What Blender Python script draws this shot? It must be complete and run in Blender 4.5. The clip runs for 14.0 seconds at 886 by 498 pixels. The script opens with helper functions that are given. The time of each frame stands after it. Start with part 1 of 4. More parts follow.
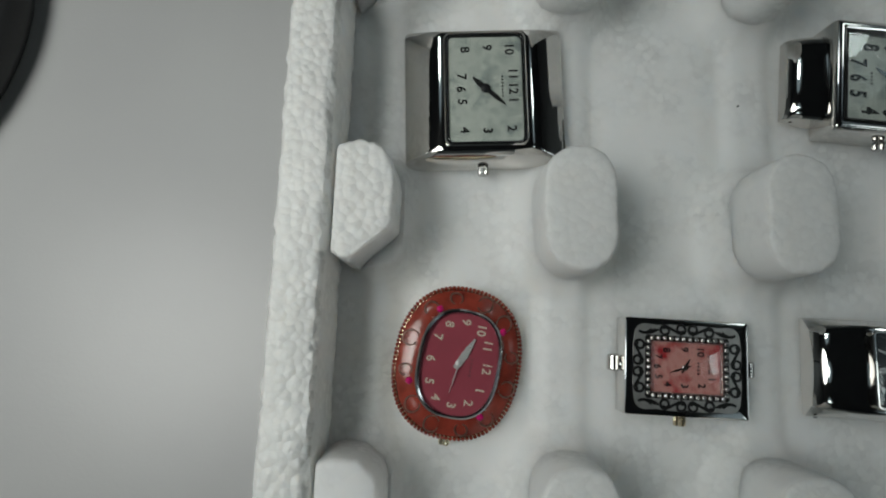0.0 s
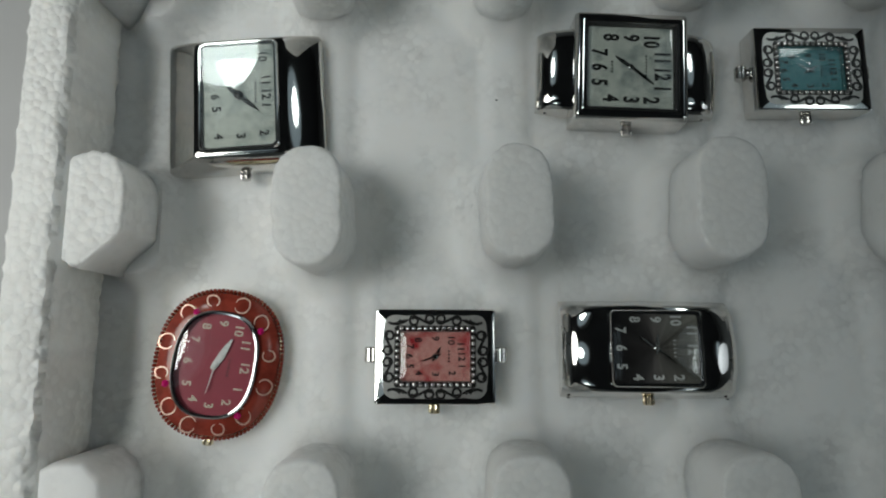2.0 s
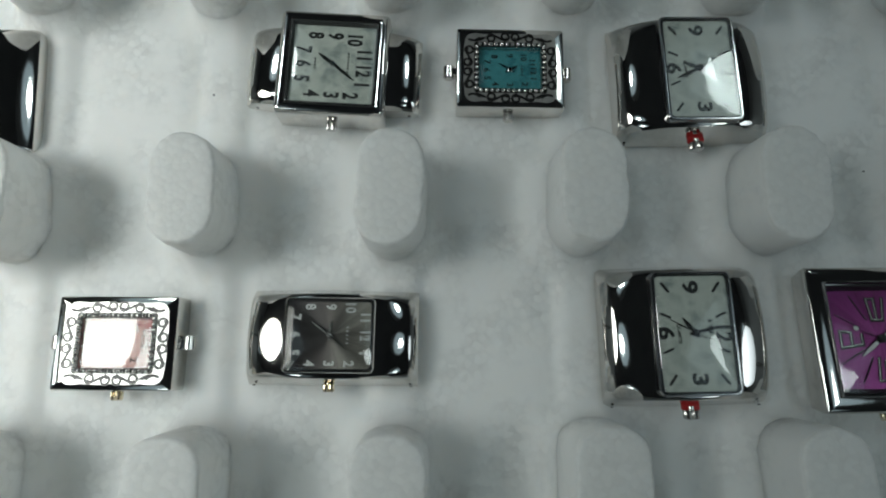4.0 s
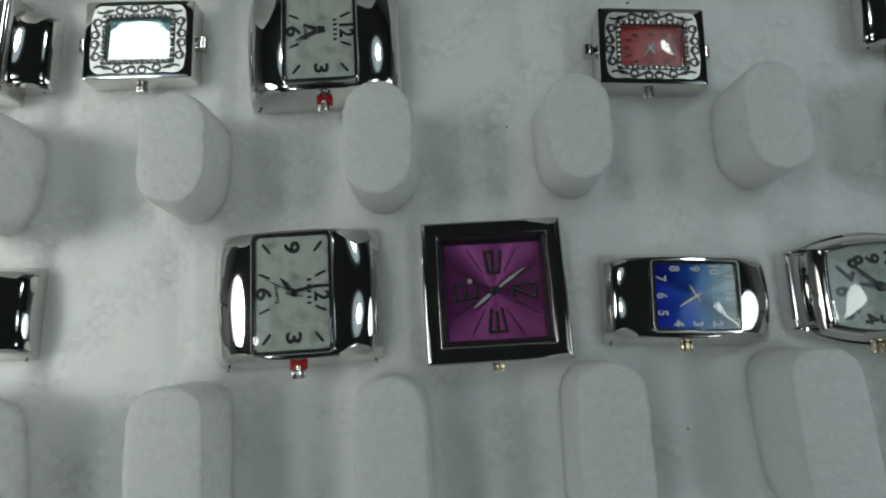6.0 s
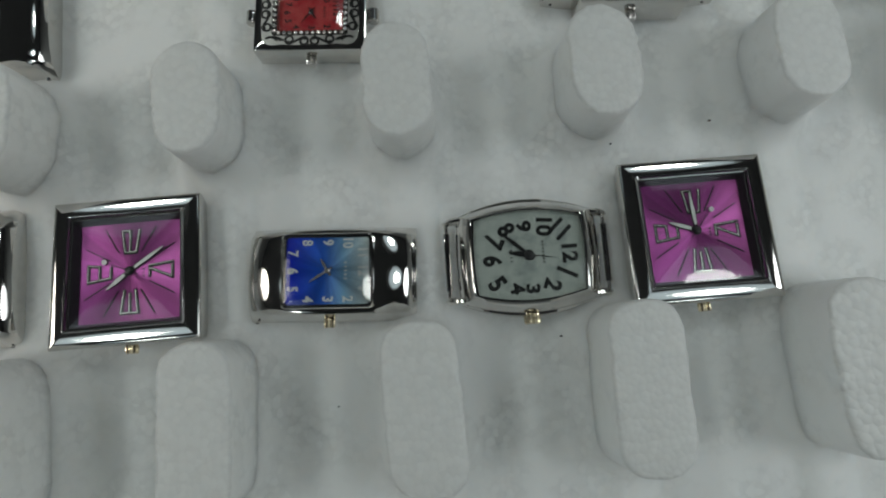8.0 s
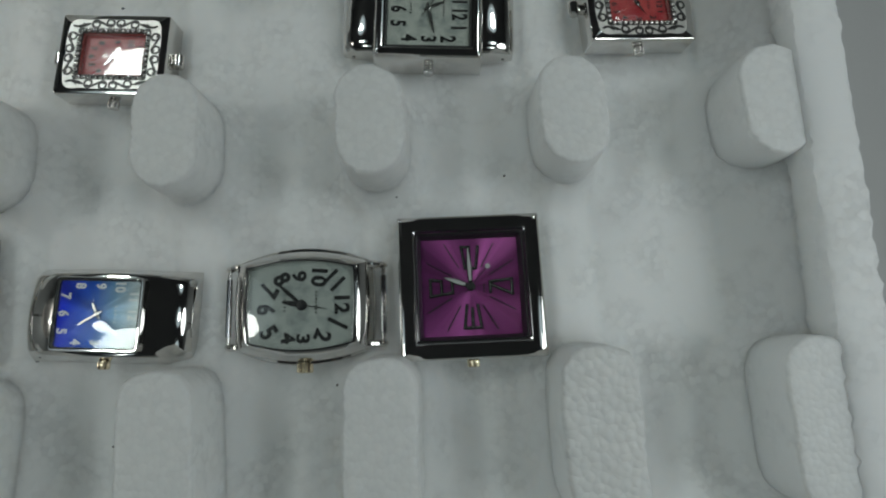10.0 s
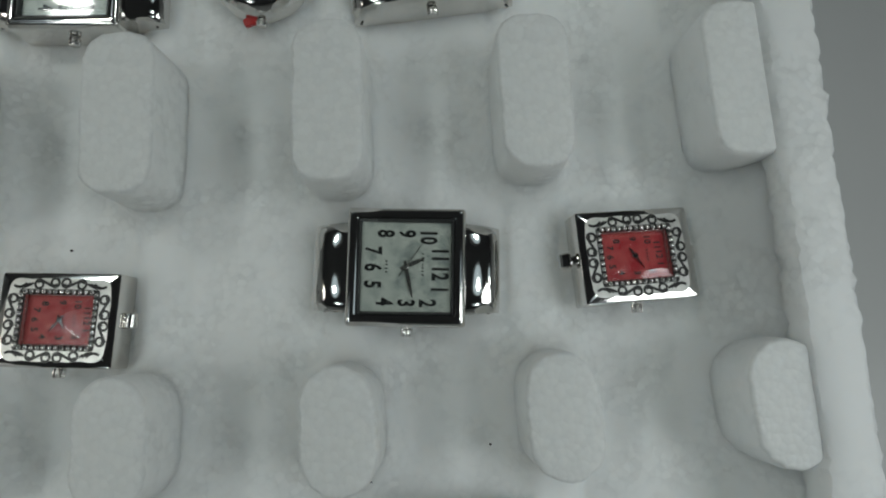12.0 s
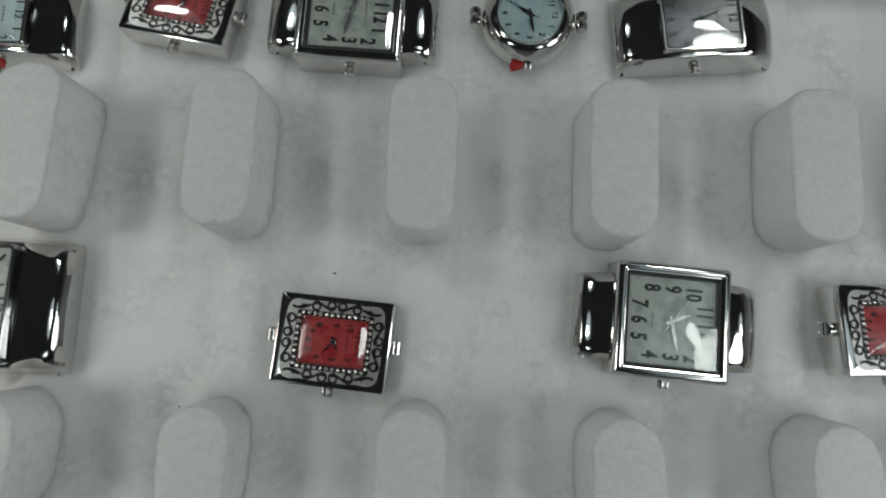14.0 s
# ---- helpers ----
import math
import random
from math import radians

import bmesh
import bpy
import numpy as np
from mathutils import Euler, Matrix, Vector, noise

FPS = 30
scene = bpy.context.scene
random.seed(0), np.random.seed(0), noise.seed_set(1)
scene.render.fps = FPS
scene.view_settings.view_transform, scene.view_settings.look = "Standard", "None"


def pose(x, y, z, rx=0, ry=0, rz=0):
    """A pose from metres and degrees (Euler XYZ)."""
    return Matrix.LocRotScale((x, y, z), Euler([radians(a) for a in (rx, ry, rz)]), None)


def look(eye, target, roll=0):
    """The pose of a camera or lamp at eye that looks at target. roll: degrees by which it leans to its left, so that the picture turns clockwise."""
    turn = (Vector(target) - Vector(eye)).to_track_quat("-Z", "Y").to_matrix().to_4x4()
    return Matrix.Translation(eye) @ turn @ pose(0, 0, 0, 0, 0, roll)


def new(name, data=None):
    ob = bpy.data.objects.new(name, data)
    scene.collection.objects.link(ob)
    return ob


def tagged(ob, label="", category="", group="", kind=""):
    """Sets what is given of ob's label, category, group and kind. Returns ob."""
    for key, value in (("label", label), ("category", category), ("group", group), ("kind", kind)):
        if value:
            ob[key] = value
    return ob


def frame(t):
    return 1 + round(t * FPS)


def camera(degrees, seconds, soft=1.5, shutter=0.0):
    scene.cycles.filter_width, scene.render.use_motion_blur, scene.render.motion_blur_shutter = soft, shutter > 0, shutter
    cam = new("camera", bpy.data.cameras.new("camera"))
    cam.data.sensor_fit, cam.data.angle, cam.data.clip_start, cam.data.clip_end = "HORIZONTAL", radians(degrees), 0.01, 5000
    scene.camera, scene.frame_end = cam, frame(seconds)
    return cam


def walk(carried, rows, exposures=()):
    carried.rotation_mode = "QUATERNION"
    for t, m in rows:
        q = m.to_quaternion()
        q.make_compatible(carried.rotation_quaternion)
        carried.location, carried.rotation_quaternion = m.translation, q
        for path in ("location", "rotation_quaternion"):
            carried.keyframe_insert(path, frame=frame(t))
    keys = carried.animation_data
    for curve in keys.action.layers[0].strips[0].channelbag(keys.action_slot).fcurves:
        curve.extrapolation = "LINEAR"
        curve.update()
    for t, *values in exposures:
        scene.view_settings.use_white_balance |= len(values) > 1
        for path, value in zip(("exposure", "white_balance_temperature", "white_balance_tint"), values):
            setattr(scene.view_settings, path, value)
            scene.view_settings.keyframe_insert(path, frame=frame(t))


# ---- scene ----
# Camera: pitch of the lens and the glide over the tray (metres, degrees).
cam = camera(75.5, 14.0, soft=2.0)
PATH = [
    (0, 0.0376, 0.0074, 0.1253, 8.13, 0.58, 2.14),
    (0.5, 0.0440, 0.0092, 0.1252, 8.34, 0.80, 1.58),
    (1, 0.0561, 0.0088, 0.1277, 8.56, 1.14, 0.78),
    (1.5, 0.0758, 0.0066, 0.1275, 9.01, 0.54, -0.04),
    (2, 0.0888, 0.0049, 0.1275, 9.09, 0.53, -0.95),
    (2.2, 0.0940, 0.0040, 0.1271, 9.14, 0.60, -0.67),
    (4.3, 0.1634, -0.0063, 0.1293, 11.00, -1.01, -0.87),
    (4.5, 0.1710, -0.0096, 0.1267, 10.29, -0.93, -1.43),
    (5, 0.1942, -0.0115, 0.1283, 10.22, -0.68, -2.47),
    (5.5, 0.2121, -0.0091, 0.1303, 11.22, -0.26, -3.85),
    (6, 0.2357, -0.0131, 0.1291, 10.70, -0.71, -3.61),
    (6.5, 0.2533, -0.0131, 0.1301, 10.35, -0.32, -3.91),
    (7, 0.2734, -0.0177, 0.1275, 9.46, 0.23, -4.88),
    (7.5, 0.2975, -0.0198, 0.1275, 9.10, -0.21, -5.67),
    (8, 0.3136, -0.0189, 0.1252, 8.52, -0.01, -5.25),
    (8.5, 0.3301, -0.0188, 0.1255, 8.65, 0.34, -4.95),
    (8.7, 0.3361, -0.0182, 0.1257, 8.61, 0.31, -4.66),
    (10.8, 0.3672, -0.0014, 0.1301, 9.57, -0.93, -2.85),
    (11, 0.3639, 0.0125, 0.1302, 9.46, -1.15, -2.99),
    (11.5, 0.3657, 0.0410, 0.1281, 9.46, -0.27, -3.00),
    (12, 0.3695, 0.0469, 0.1263, 8.87, -0.34, -3.43),
    (12.5, 0.3594, 0.0485, 0.1284, 8.79, -0.18, -2.64),
    (13, 0.3462, 0.0520, 0.1303, 9.05, -0.40, -1.20),
    (13.5, 0.3311, 0.0561, 0.1328, 9.52, -0.24, 0.23),
    (14, 0.3146, 0.0575, 0.1319, 8.62, 0.03, 1.79),
]
# the clip's camera opens up as it leaves the bright desk lamp
EXPOSURES = [(0.0, -1.72, 6250, 5), (2.2, -1.56, 6250, 5), (4.5, -0.82, 6150, 2), (6.5, -0.44, 6450, 6), (8.5, -0.18, 6650, 8), (11.0, -0.37, 6480, 6), (12.5, -0.10, 6650, 8), (14.0, -0.22, 6650, 9)]
walk(cam, [(t, pose(x, y, z, rx, ry, rz)) for t, x, y, z, rx, ry, rz in PATH], EXPOSURES)

# ---------------------------------------------------------------- light
world = bpy.data.worlds.new("room_air")
world.use_nodes = True
world.node_tree.nodes["Background"].inputs[0].default_value = (0.75, 0.85, 1.0, 1)
world.node_tree.nodes["Background"].inputs[1].default_value = 0.02
scene.world = world
scene.view_settings.exposure = 0.15


LAMP_WHITE = (0.94, 1.0, 0.97)
# the last two, far out on the middle row, are added for side light
FIXTURES = [(x, y) for y in (-0.85, 0.0, 0.88) for x in (-0.58, 1.12)] + [(-1.95, 0.0), (2.30, 0.0)]
LAMP_Z = 1.50


def dome_light(x, y, watts):
    """The light of a round ceiling lamp: a small bright disk that shines down."""
    data = bpy.data.lights.new("dome_light", "AREA")
    data.shape, data.size, data.energy, data.color = "DISK", 0.22, watts, LAMP_WHITE
    ob = new("dome_light", data)
    ob.matrix_world = pose(x, y, LAMP_Z)
    return ob


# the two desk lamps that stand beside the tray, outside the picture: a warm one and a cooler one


def lamp_light(eye, target, watts, colour, spread):
    data = bpy.data.lights.new("desk_lamp_light", "AREA")
    data.shape, data.size, data.energy, data.color = "DISK", 0.19, watts, colour
    data.spread = radians(spread)
    ob = new("desk_lamp_light", data)
    ob.matrix_world = look(eye, target)
    return ob


lamp_light((-0.165, 0.030, 0.30), (-0.06, 0.03, 0.0), 0.58, (1.0, 0.96, 0.90), 76)
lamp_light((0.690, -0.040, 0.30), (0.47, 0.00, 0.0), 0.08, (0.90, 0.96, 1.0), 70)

for x, y in FIXTURES:
    dome_light(x, y, {-0.85: 1.3, 0.0: 2.2, 0.88: 4.2}[y] * (0.57 if abs(x) > 1 else 1.0))

# ---------------------------------------------------------------- materials


class Nodes:
    """A small builder for a node material."""

    def __init__(self, name):
        self.mat = bpy.data.materials.new(name)
        self.mat.use_nodes = True
        self.tree = self.mat.node_tree
        self.bsdf = self.tree.nodes["Principled BSDF"]
        self.out = self.tree.nodes["Material Output"]
        self.coord = self.add("ShaderNodeTexCoord")

    def add(self, kind, operation="", feature="", data_type="", blend_type="", gradient_type="", noise_dimensions="", tangent=False):
        node = self.tree.nodes.new(kind)
        if operation:
            node.operation = operation
        if feature:
            node.feature = feature
        if data_type:
            node.data_type = data_type
        if blend_type:
            node.blend_type = blend_type
        if gradient_type:
            node.gradient_type = gradient_type
        if noise_dimensions:
            node.noise_dimensions = noise_dimensions
        if tangent:
            node.direction_type, node.axis = "RADIAL", "Z"
        return node

    def link(self, a, b):
        self.tree.links.new(a, b)

    def noise(self, scale, detail=4, rough=0.55):
        node = self.add("ShaderNodeTexNoise")
        node.inputs["Scale"].default_value = scale
        node.inputs["Detail"].default_value = detail
        node.inputs["Roughness"].default_value = rough
        self.link(self.coord.outputs["Object"], node.inputs["Vector"])
        return node

    def ramp(self, value, stops):
        node = self.add("ShaderNodeValToRGB")
        els = node.color_ramp.elements
        for n, (at, colour) in enumerate(stops):
            el = els[n] if n < 2 else els.new(at)
            el.position, el.color = at, (*colour, 1)
        self.link(value, node.inputs["Fac"])
        return node

    def bump(self, value, strength, distance, after=None):
        node = self.add("ShaderNodeBump")
        node.inputs["Strength"].default_value = strength
        node.inputs["Distance"].default_value = distance
        self.link(value, node.inputs["Height"])
        if after:
            self.link(after.outputs["Normal"], node.inputs["Normal"])
        return node

    def set(self, **values):
        for key, value in values.items():
            self.bsdf.inputs[key.replace("_", " ")].default_value = value
        return self


def grey(v):
    return (v, v, v)


def plain(name, colour, rough=0.4, metal=0.0, vary=0.12, scale=900):
    """Paint, enamel or print with a little unevenness."""
    n = Nodes(name)
    tex = n.noise(scale)
    low = tuple(c * (1 - vary) for c in colour)
    ramp = n.ramp(tex.outputs["Fac"], [(0.3, low), (0.7, colour)])
    n.link(ramp.outputs["Color"], n.bsdf.inputs["Base Color"])
    n.set(Roughness=rough, Metallic=metal)
    return n.mat


def chrome(name, colour=(0.70, 0.685, 0.66), rough=0.05):
    n = Nodes(name)
    fine, wide = n.noise(2600, 3), n.noise(180, 3)
    ramp = n.ramp(wide.outputs["Fac"], [(0.3, tuple(c * 0.93 for c in colour)), (0.7, colour)])
    n.link(ramp.outputs["Color"], n.bsdf.inputs["Base Color"])
    rr = n.add("ShaderNodeMapRange")
    rr.inputs["To Min"].default_value, rr.inputs["To Max"].default_value = rough * 0.6, rough * 1.6
    n.link(fine.outputs["Fac"], rr.inputs["Value"])
    n.link(rr.outputs["Result"], n.bsdf.inputs["Roughness"])
    b = n.bump(wide.outputs["Fac"], 0.03, 0.0004)
    n.link(b.outputs["Normal"], n.bsdf.inputs["Normal"])
    n.set(Metallic=1.0)
    return n.mat


def foam(name, base, bead, bead_scale, depth, least=0.08, glow=0.40, reach=0.0035):
    """White moulded polystyrene: pressed beads that show in patches, soft dents and faint grime."""
    n = Nodes(name)
    cells = n.add("ShaderNodeTexVoronoi", feature="SMOOTH_F1")
    cells.inputs["Scale"].default_value = bead_scale
    cells.inputs["Smoothness"].default_value = 0.25
    n.link(n.coord.outputs["Object"], cells.inputs["Vector"])
    tone = n.add("ShaderNodeTexVoronoi")
    tone.inputs["Scale"].default_value = bead_scale
    n.link(n.coord.outputs["Object"], tone.inputs["Vector"])
    patch = n.noise(70, 3)
    wide, fine = n.noise(28, 5), n.noise(1500, 3)
    mask = n.ramp(patch.outputs["Fac"], [(0.42, grey(least)), (0.66, grey(1.0))])
    cut = n.ramp(cells.outputs["Distance"], [(0.05, grey(1.0)), (0.85, grey(0.0))])
    mul = n.add("ShaderNodeMath", operation="MULTIPLY")
    n.link(cut.outputs["Color"], mul.inputs[0])
    n.link(mask.outputs["Color"], mul.inputs[1])
    b1 = n.bump(mul.outputs[0], bead, depth)
    b2 = n.bump(wide.outputs["Fac"], 0.05, 0.0014, b1)
    b3 = n.bump(fine.outputs["Fac"], 0.06, 0.00008, b2)
    n.link(b3.outputs["Normal"], n.bsdf.inputs["Normal"])
    grime = n.ramp(wide.outputs["Fac"], [(0.30, tuple(c * 0.975 for c in base)), (0.62, base)])
    sep = n.add("ShaderNodeSeparateColor")
    n.link(tone.outputs["Color"], sep.inputs["Color"])
    shade = n.ramp(sep.outputs["Red"], [(0.0, grey(0.86)), (1.0, grey(1.0))])
    mix = n.add("ShaderNodeMix", data_type="RGBA", blend_type="MULTIPLY")
    n.link(mask.outputs["Color"], mix.inputs["Factor"])
    n.link(grime.outputs["Color"], mix.inputs["A"])
    n.link(shade.outputs["Color"], mix.inputs["B"])
    seam = n.ramp(cells.outputs["Distance"], [(0.50, grey(1.0)), (0.95, grey(0.91))])
    mix2 = n.add("ShaderNodeMix", data_type="RGBA", blend_type="MULTIPLY")
    n.link(mask.outputs["Color"], mix2.inputs["Factor"])
    n.link(mix.outputs["Result"], mix2.inputs["A"])
    n.link(seam.outputs["Color"], mix2.inputs["B"])
    n.link(mix2.outputs["Result"], n.bsdf.inputs["Base Color"])
    n.set(Roughness=0.5, Subsurface_Weight=glow, Subsurface_Scale=reach)
    n.bsdf.inputs["Subsurface Radius"].default_value = (1.0, 0.95, 0.9)
    return n.mat


def pearl(name, light, dark, scale=160.0):
    """Mother-of-pearl dial: cloudy pale bands under a soft gloss."""
    n = Nodes(name)
    warp = n.noise(scale, 5, 0.6)
    ramp = n.ramp(warp.outputs["Fac"], [(0.32, dark), (0.5, light), (0.66, tuple(0.5 * (a + b) for a, b in zip(light, dark)))])
    n.link(ramp.outputs["Color"], n.bsdf.inputs["Base Color"])
    n.set(Roughness=0.28)
    return n.mat


def sunray(name, stops, metal=0.75, rough=0.34):
    """Brushed dial whose grain runs out from the centre, its sheen's sectors put into the colour; stops give its colour
    along its length.
    """
    n = Nodes(name)
    sep = n.add("ShaderNodeSeparateXYZ")
    n.link(n.coord.outputs["Object"], sep.inputs["Vector"])
    rng = n.add("ShaderNodeMapRange")
    rng.inputs["From Min"].default_value, rng.inputs["From Max"].default_value = -0.010, 0.010
    n.link(sep.outputs["X"], rng.inputs["Value"])
    ramp = n.ramp(rng.outputs["Result"], stops)
    # grain streaks plus wide light and dark sectors of the sheen, as colour
    turn = n.add("ShaderNodeTexGradient", gradient_type="RADIAL")
    n.link(n.coord.outputs["Object"], turn.inputs["Vector"])
    rays = n.add("ShaderNodeTexNoise", noise_dimensions="1D")
    rays.inputs["Scale"].default_value, rays.inputs["Detail"].default_value = 14.0, 5.0
    n.link(turn.outputs["Fac"], rays.inputs["W"])
    shade = n.ramp(rays.outputs["Fac"], [(0.34, grey(0.55)), (0.66, grey(1.0))])
    mix = n.add("ShaderNodeMix", data_type="RGBA", blend_type="MULTIPLY")
    mix.inputs["Factor"].default_value = 0.85
    n.link(ramp.outputs["Color"], mix.inputs["A"])
    n.link(shade.outputs["Color"], mix.inputs["B"])
    n.link(mix.outputs["Result"], n.bsdf.inputs["Base Color"])
    tangent = n.add("ShaderNodeTangent", tangent=True)
    n.link(tangent.outputs["Tangent"], n.bsdf.inputs["Tangent"])
    n.set(Metallic=metal, Roughness=rough, Anisotropic=0.9, Anisotropic_Rotation=0.0)
    return n.mat


def glass_pane(name):
    n = Nodes(name)
    clear, gloss = n.add("ShaderNodeBsdfTransparent"), n.add("ShaderNodeBsdfGlossy")
    clear.inputs["Color"].default_value = (0.95, 0.97, 0.96, 1)
    gloss.inputs["Roughness"].default_value = 0.03
    facing = n.add("ShaderNodeLayerWeight")
    facing.inputs["Blend"].default_value = 0.5
    power = n.add("ShaderNodeMath", operation="POWER")
    power.inputs[1].default_value = 5.0
    n.link(facing.outputs["Facing"], power.inputs[0])
    fres = n.add("ShaderNodeMath", operation="MULTIPLY_ADD")
    fres.inputs[1].default_value, fres.inputs[2].default_value = 0.92, 0.08
    n.link(power.outputs[0], fres.inputs[0])
    mix = n.add("ShaderNodeMixShader")
    n.link(fres.outputs[0], mix.inputs["Fac"])
    n.link(clear.outputs["BSDF"], mix.inputs[1])
    n.link(gloss.outputs["BSDF"], mix.inputs[2])
    n.link(mix.outputs["Shader"], n.out.inputs["Surface"])
    return n.mat


# base colours paler on the bed than on peg tops, offsetting shade between pegs
FOAM = foam("white_foam", (0.910, 0.925, 0.915), 0.22, 640.0, 0.0003, 0.03, 0.85, 0.012)
FOAM_RIM = foam("beaded_foam", (0.880, 0.893, 0.878), 1.0, 620.0, 0.00055, 0.55, 0.5, 0.004)
FOAM_PEG = foam("dimmed_peg_foam", (0.870, 0.886, 0.874), 0.80, 800.0, 0.00032, 0.40, 0.60, 0.005)
CHROME = chrome("polished_chrome")
CHROME_SATIN = plain("satin_silver", (0.66, 0.655, 0.63), 0.34, 0.90, 0.2, 500)
GILT = plain("dull_gilt", (0.74, 0.50, 0.40), 0.30, 1.0, 0.2, 600)
CHROME_DARK = chrome("dark_chrome", (0.42, 0.42, 0.43), 0.10)
STEEL = chrome("brushed_steel", (0.62, 0.61, 0.59), 0.22)
GOLD = chrome("pale_gold", (0.80, 0.70, 0.50), 0.18)
GLASS = glass_pane("watch_glass")
INK = plain("black_print", (0.012, 0.012, 0.014), 0.35)
ENAMEL = plain("black_enamel", (0.015, 0.014, 0.014), 0.3)
WELL = plain("dial_well", (0.03, 0.03, 0.032), 0.4)
RED_TAB = plain("red_plastic", (0.45, 0.02, 0.02), 0.35)
RED_ENAMEL = plain("red_enamel", (0.33, 0.055, 0.035), 0.15, 0.0, 0.5, 240)
RUBY = plain("ruby_stone", (0.60, 0.01, 0.16), 0.05)
SILVER_PRINT = plain("silver_print", (0.74, 0.74, 0.74), 0.35, 0.35, 0.05)
WHITE_PRINT = plain("cream_print", (0.75, 0.66, 0.55), 0.4)
DIAL_WHITE = pearl("white_pearl", (0.63, 0.66, 0.61), (0.30, 0.34, 0.33), 180.0)
DIAL_PALE = pearl("pale_silver_dial", (0.52, 0.56, 0.53), (0.30, 0.34, 0.33), 190)
DIAL_RED = pearl("red_pearl", (0.60, 0.085, 0.085), (0.44, 0.006, 0.022), 230)
DIAL_ROSE = pearl("rose_pearl", (0.70, 0.36, 0.33), (0.46, 0.025, 0.035), 190)
DIAL_TEAL = pearl("teal_pearl", (0.10, 0.34, 0.38), (0.03, 0.16, 0.20), 300)
DIAL_PINK = plain("pink_lacquer", (0.42, 0.085, 0.12), 0.25, 0.0, 0.15, 200)
DIAL_SKY = pearl("sky_pearl", (0.62, 0.74, 0.78), (0.40, 0.55, 0.62), 200)
DIAL_PURPLE = sunray("purple_sunray", [(0.0, (0.42, 0.09, 0.36)), (1.0, (0.52, 0.12, 0.41))], 0.75, 0.36)
DIAL_BLUE = sunray("blue_fade", [(0.12, (0.004, 0.025, 0.62)), (0.46, (0.015, 0.13, 0.66)), (0.66, (0.20, 0.40, 0.62)), (0.92, (0.72, 0.80, 0.80))], 0.55, 0.38)
# pale warm end: light caught by the brushing, put into the colour stops
DIAL_GREY = sunray("grey_sheen_fade", [(0.05, (0.03, 0.027, 0.03)), (0.45, (0.11, 0.098, 0.098)), (1.0, (0.58, 0.54, 0.48))], 0.70, 0.38)
DIAL_SILVER = sunray("silver_fade", [(0.05, (0.22, 0.20, 0.22)), (0.5, (0.40, 0.37, 0.40)), (1.0, (0.64, 0.62, 0.62))], 0.6, 0.40)
BLACK_RUBBER = plain("black_rubber", (0.012, 0.012, 0.013), 0.45)


def desk_material():
    n = Nodes("grey_laminate")
    wide, fine = n.noise(6, 4), n.noise(900, 2)
    ramp = n.ramp(wide.outputs["Fac"], [(0.3, (0.38, 0.385, 0.39)), (0.7, (0.44, 0.445, 0.44))])
    n.link(ramp.outputs["Color"], n.bsdf.inputs["Base Color"])
    b = n.bump(fine.outputs["Fac"], 0.15, 0.0002)
    n.link(b.outputs["Normal"], n.bsdf.inputs["Normal"])
    n.set(Roughness=0.32, Specular_IOR_Level=0.3)
    return n.mat


def diffuser_material():
    """The faint glow of a lamp's diffuser round its tube."""
    n = Nodes("lamp_diffuser")
    n.set(Roughness=0.5)
    n.bsdf.inputs["Base Color"].default_value = (0.7, 0.72, 0.72, 1)
    n.bsdf.inputs["Emission Color"].default_value = (0.72, 0.9, 1.0, 1)
    n.bsdf.inputs["Emission Strength"].default_value = 0.65
    return n.mat


DIFFUSER = diffuser_material()
PAN = plain("white_pan", (0.6, 0.6, 0.6), 0.5)
DESK = desk_material()
WALL_PAINT = plain("wall_paint", (0.66, 0.67, 0.67), 0.8, 0.0, 0.1, 3)
CEILING_PAINT = plain("ceiling_paint", (0.20, 0.20, 0.21), 0.8, 0.0, 0.1, 3)
FLOOR_MAT = plain("floor_covering", (0.32, 0.32, 0.33), 0.7, 0.0, 0.3, 40)

# ---------------------------------------------------------------- mesh helpers (lengths in centimetres)
CM = 0.01


def mesh_object(name, mesh, material, parent=None, label=""):
    ob = new(name, mesh)
    if not mesh.materials:
        mesh.materials.append(material)
    if parent:
        ob.parent = parent
    return tagged(ob, label)


def finish(bm, name, sharp=32):
    bmesh.ops.recalc_face_normals(bm, faces=bm.faces)
    mesh = bpy.data.meshes.new(name)
    bm.to_mesh(mesh)
    bm.free()
    for p in mesh.polygons:
        p.use_smooth = True
    mesh.set_sharp_from_angle(angle=radians(sharp))
    return mesh


def part(name, bm, material, parent, label="", sharp=32):
    return mesh_object(name, finish(bm, name, sharp), material, parent, label)


def put(ob, x, y, z, rx=0, ry=0, rz=0):
    ob.matrix_basis = pose(x * CM, y * CM, z * CM, rx, ry, rz)
    return ob


def thing(name, x, y, z, label, category, group="", rx=0, ry=0, rz=0):
    ob = tagged(new(name), label, category, group)
    ob.empty_display_size = 0.005
    put(ob, x, y, z, rx, ry, rz)
    if category == "watch":
        ob.matrix_basis = ob.matrix_basis @ Matrix.Diagonal((1.02, 1.02, 1.0, 1.0))
    return ob


def round_rect(w, h, r, n=5):
    """Outline of a rounded rectangle, anticlockwise."""
    pts = []
    for cx, cy, a in ((w / 2 - r, h / 2 - r, 0), (-w / 2 + r, h / 2 - r, 90), (-w / 2 + r, -h / 2 + r, 180), (w / 2 - r, -h / 2 + r, 270)):
        for k in range(n + 1):
            q = radians(a + 90 * k / n)
            pts.append((cx + r * math.cos(q), cy + r * math.sin(q)))
    return pts


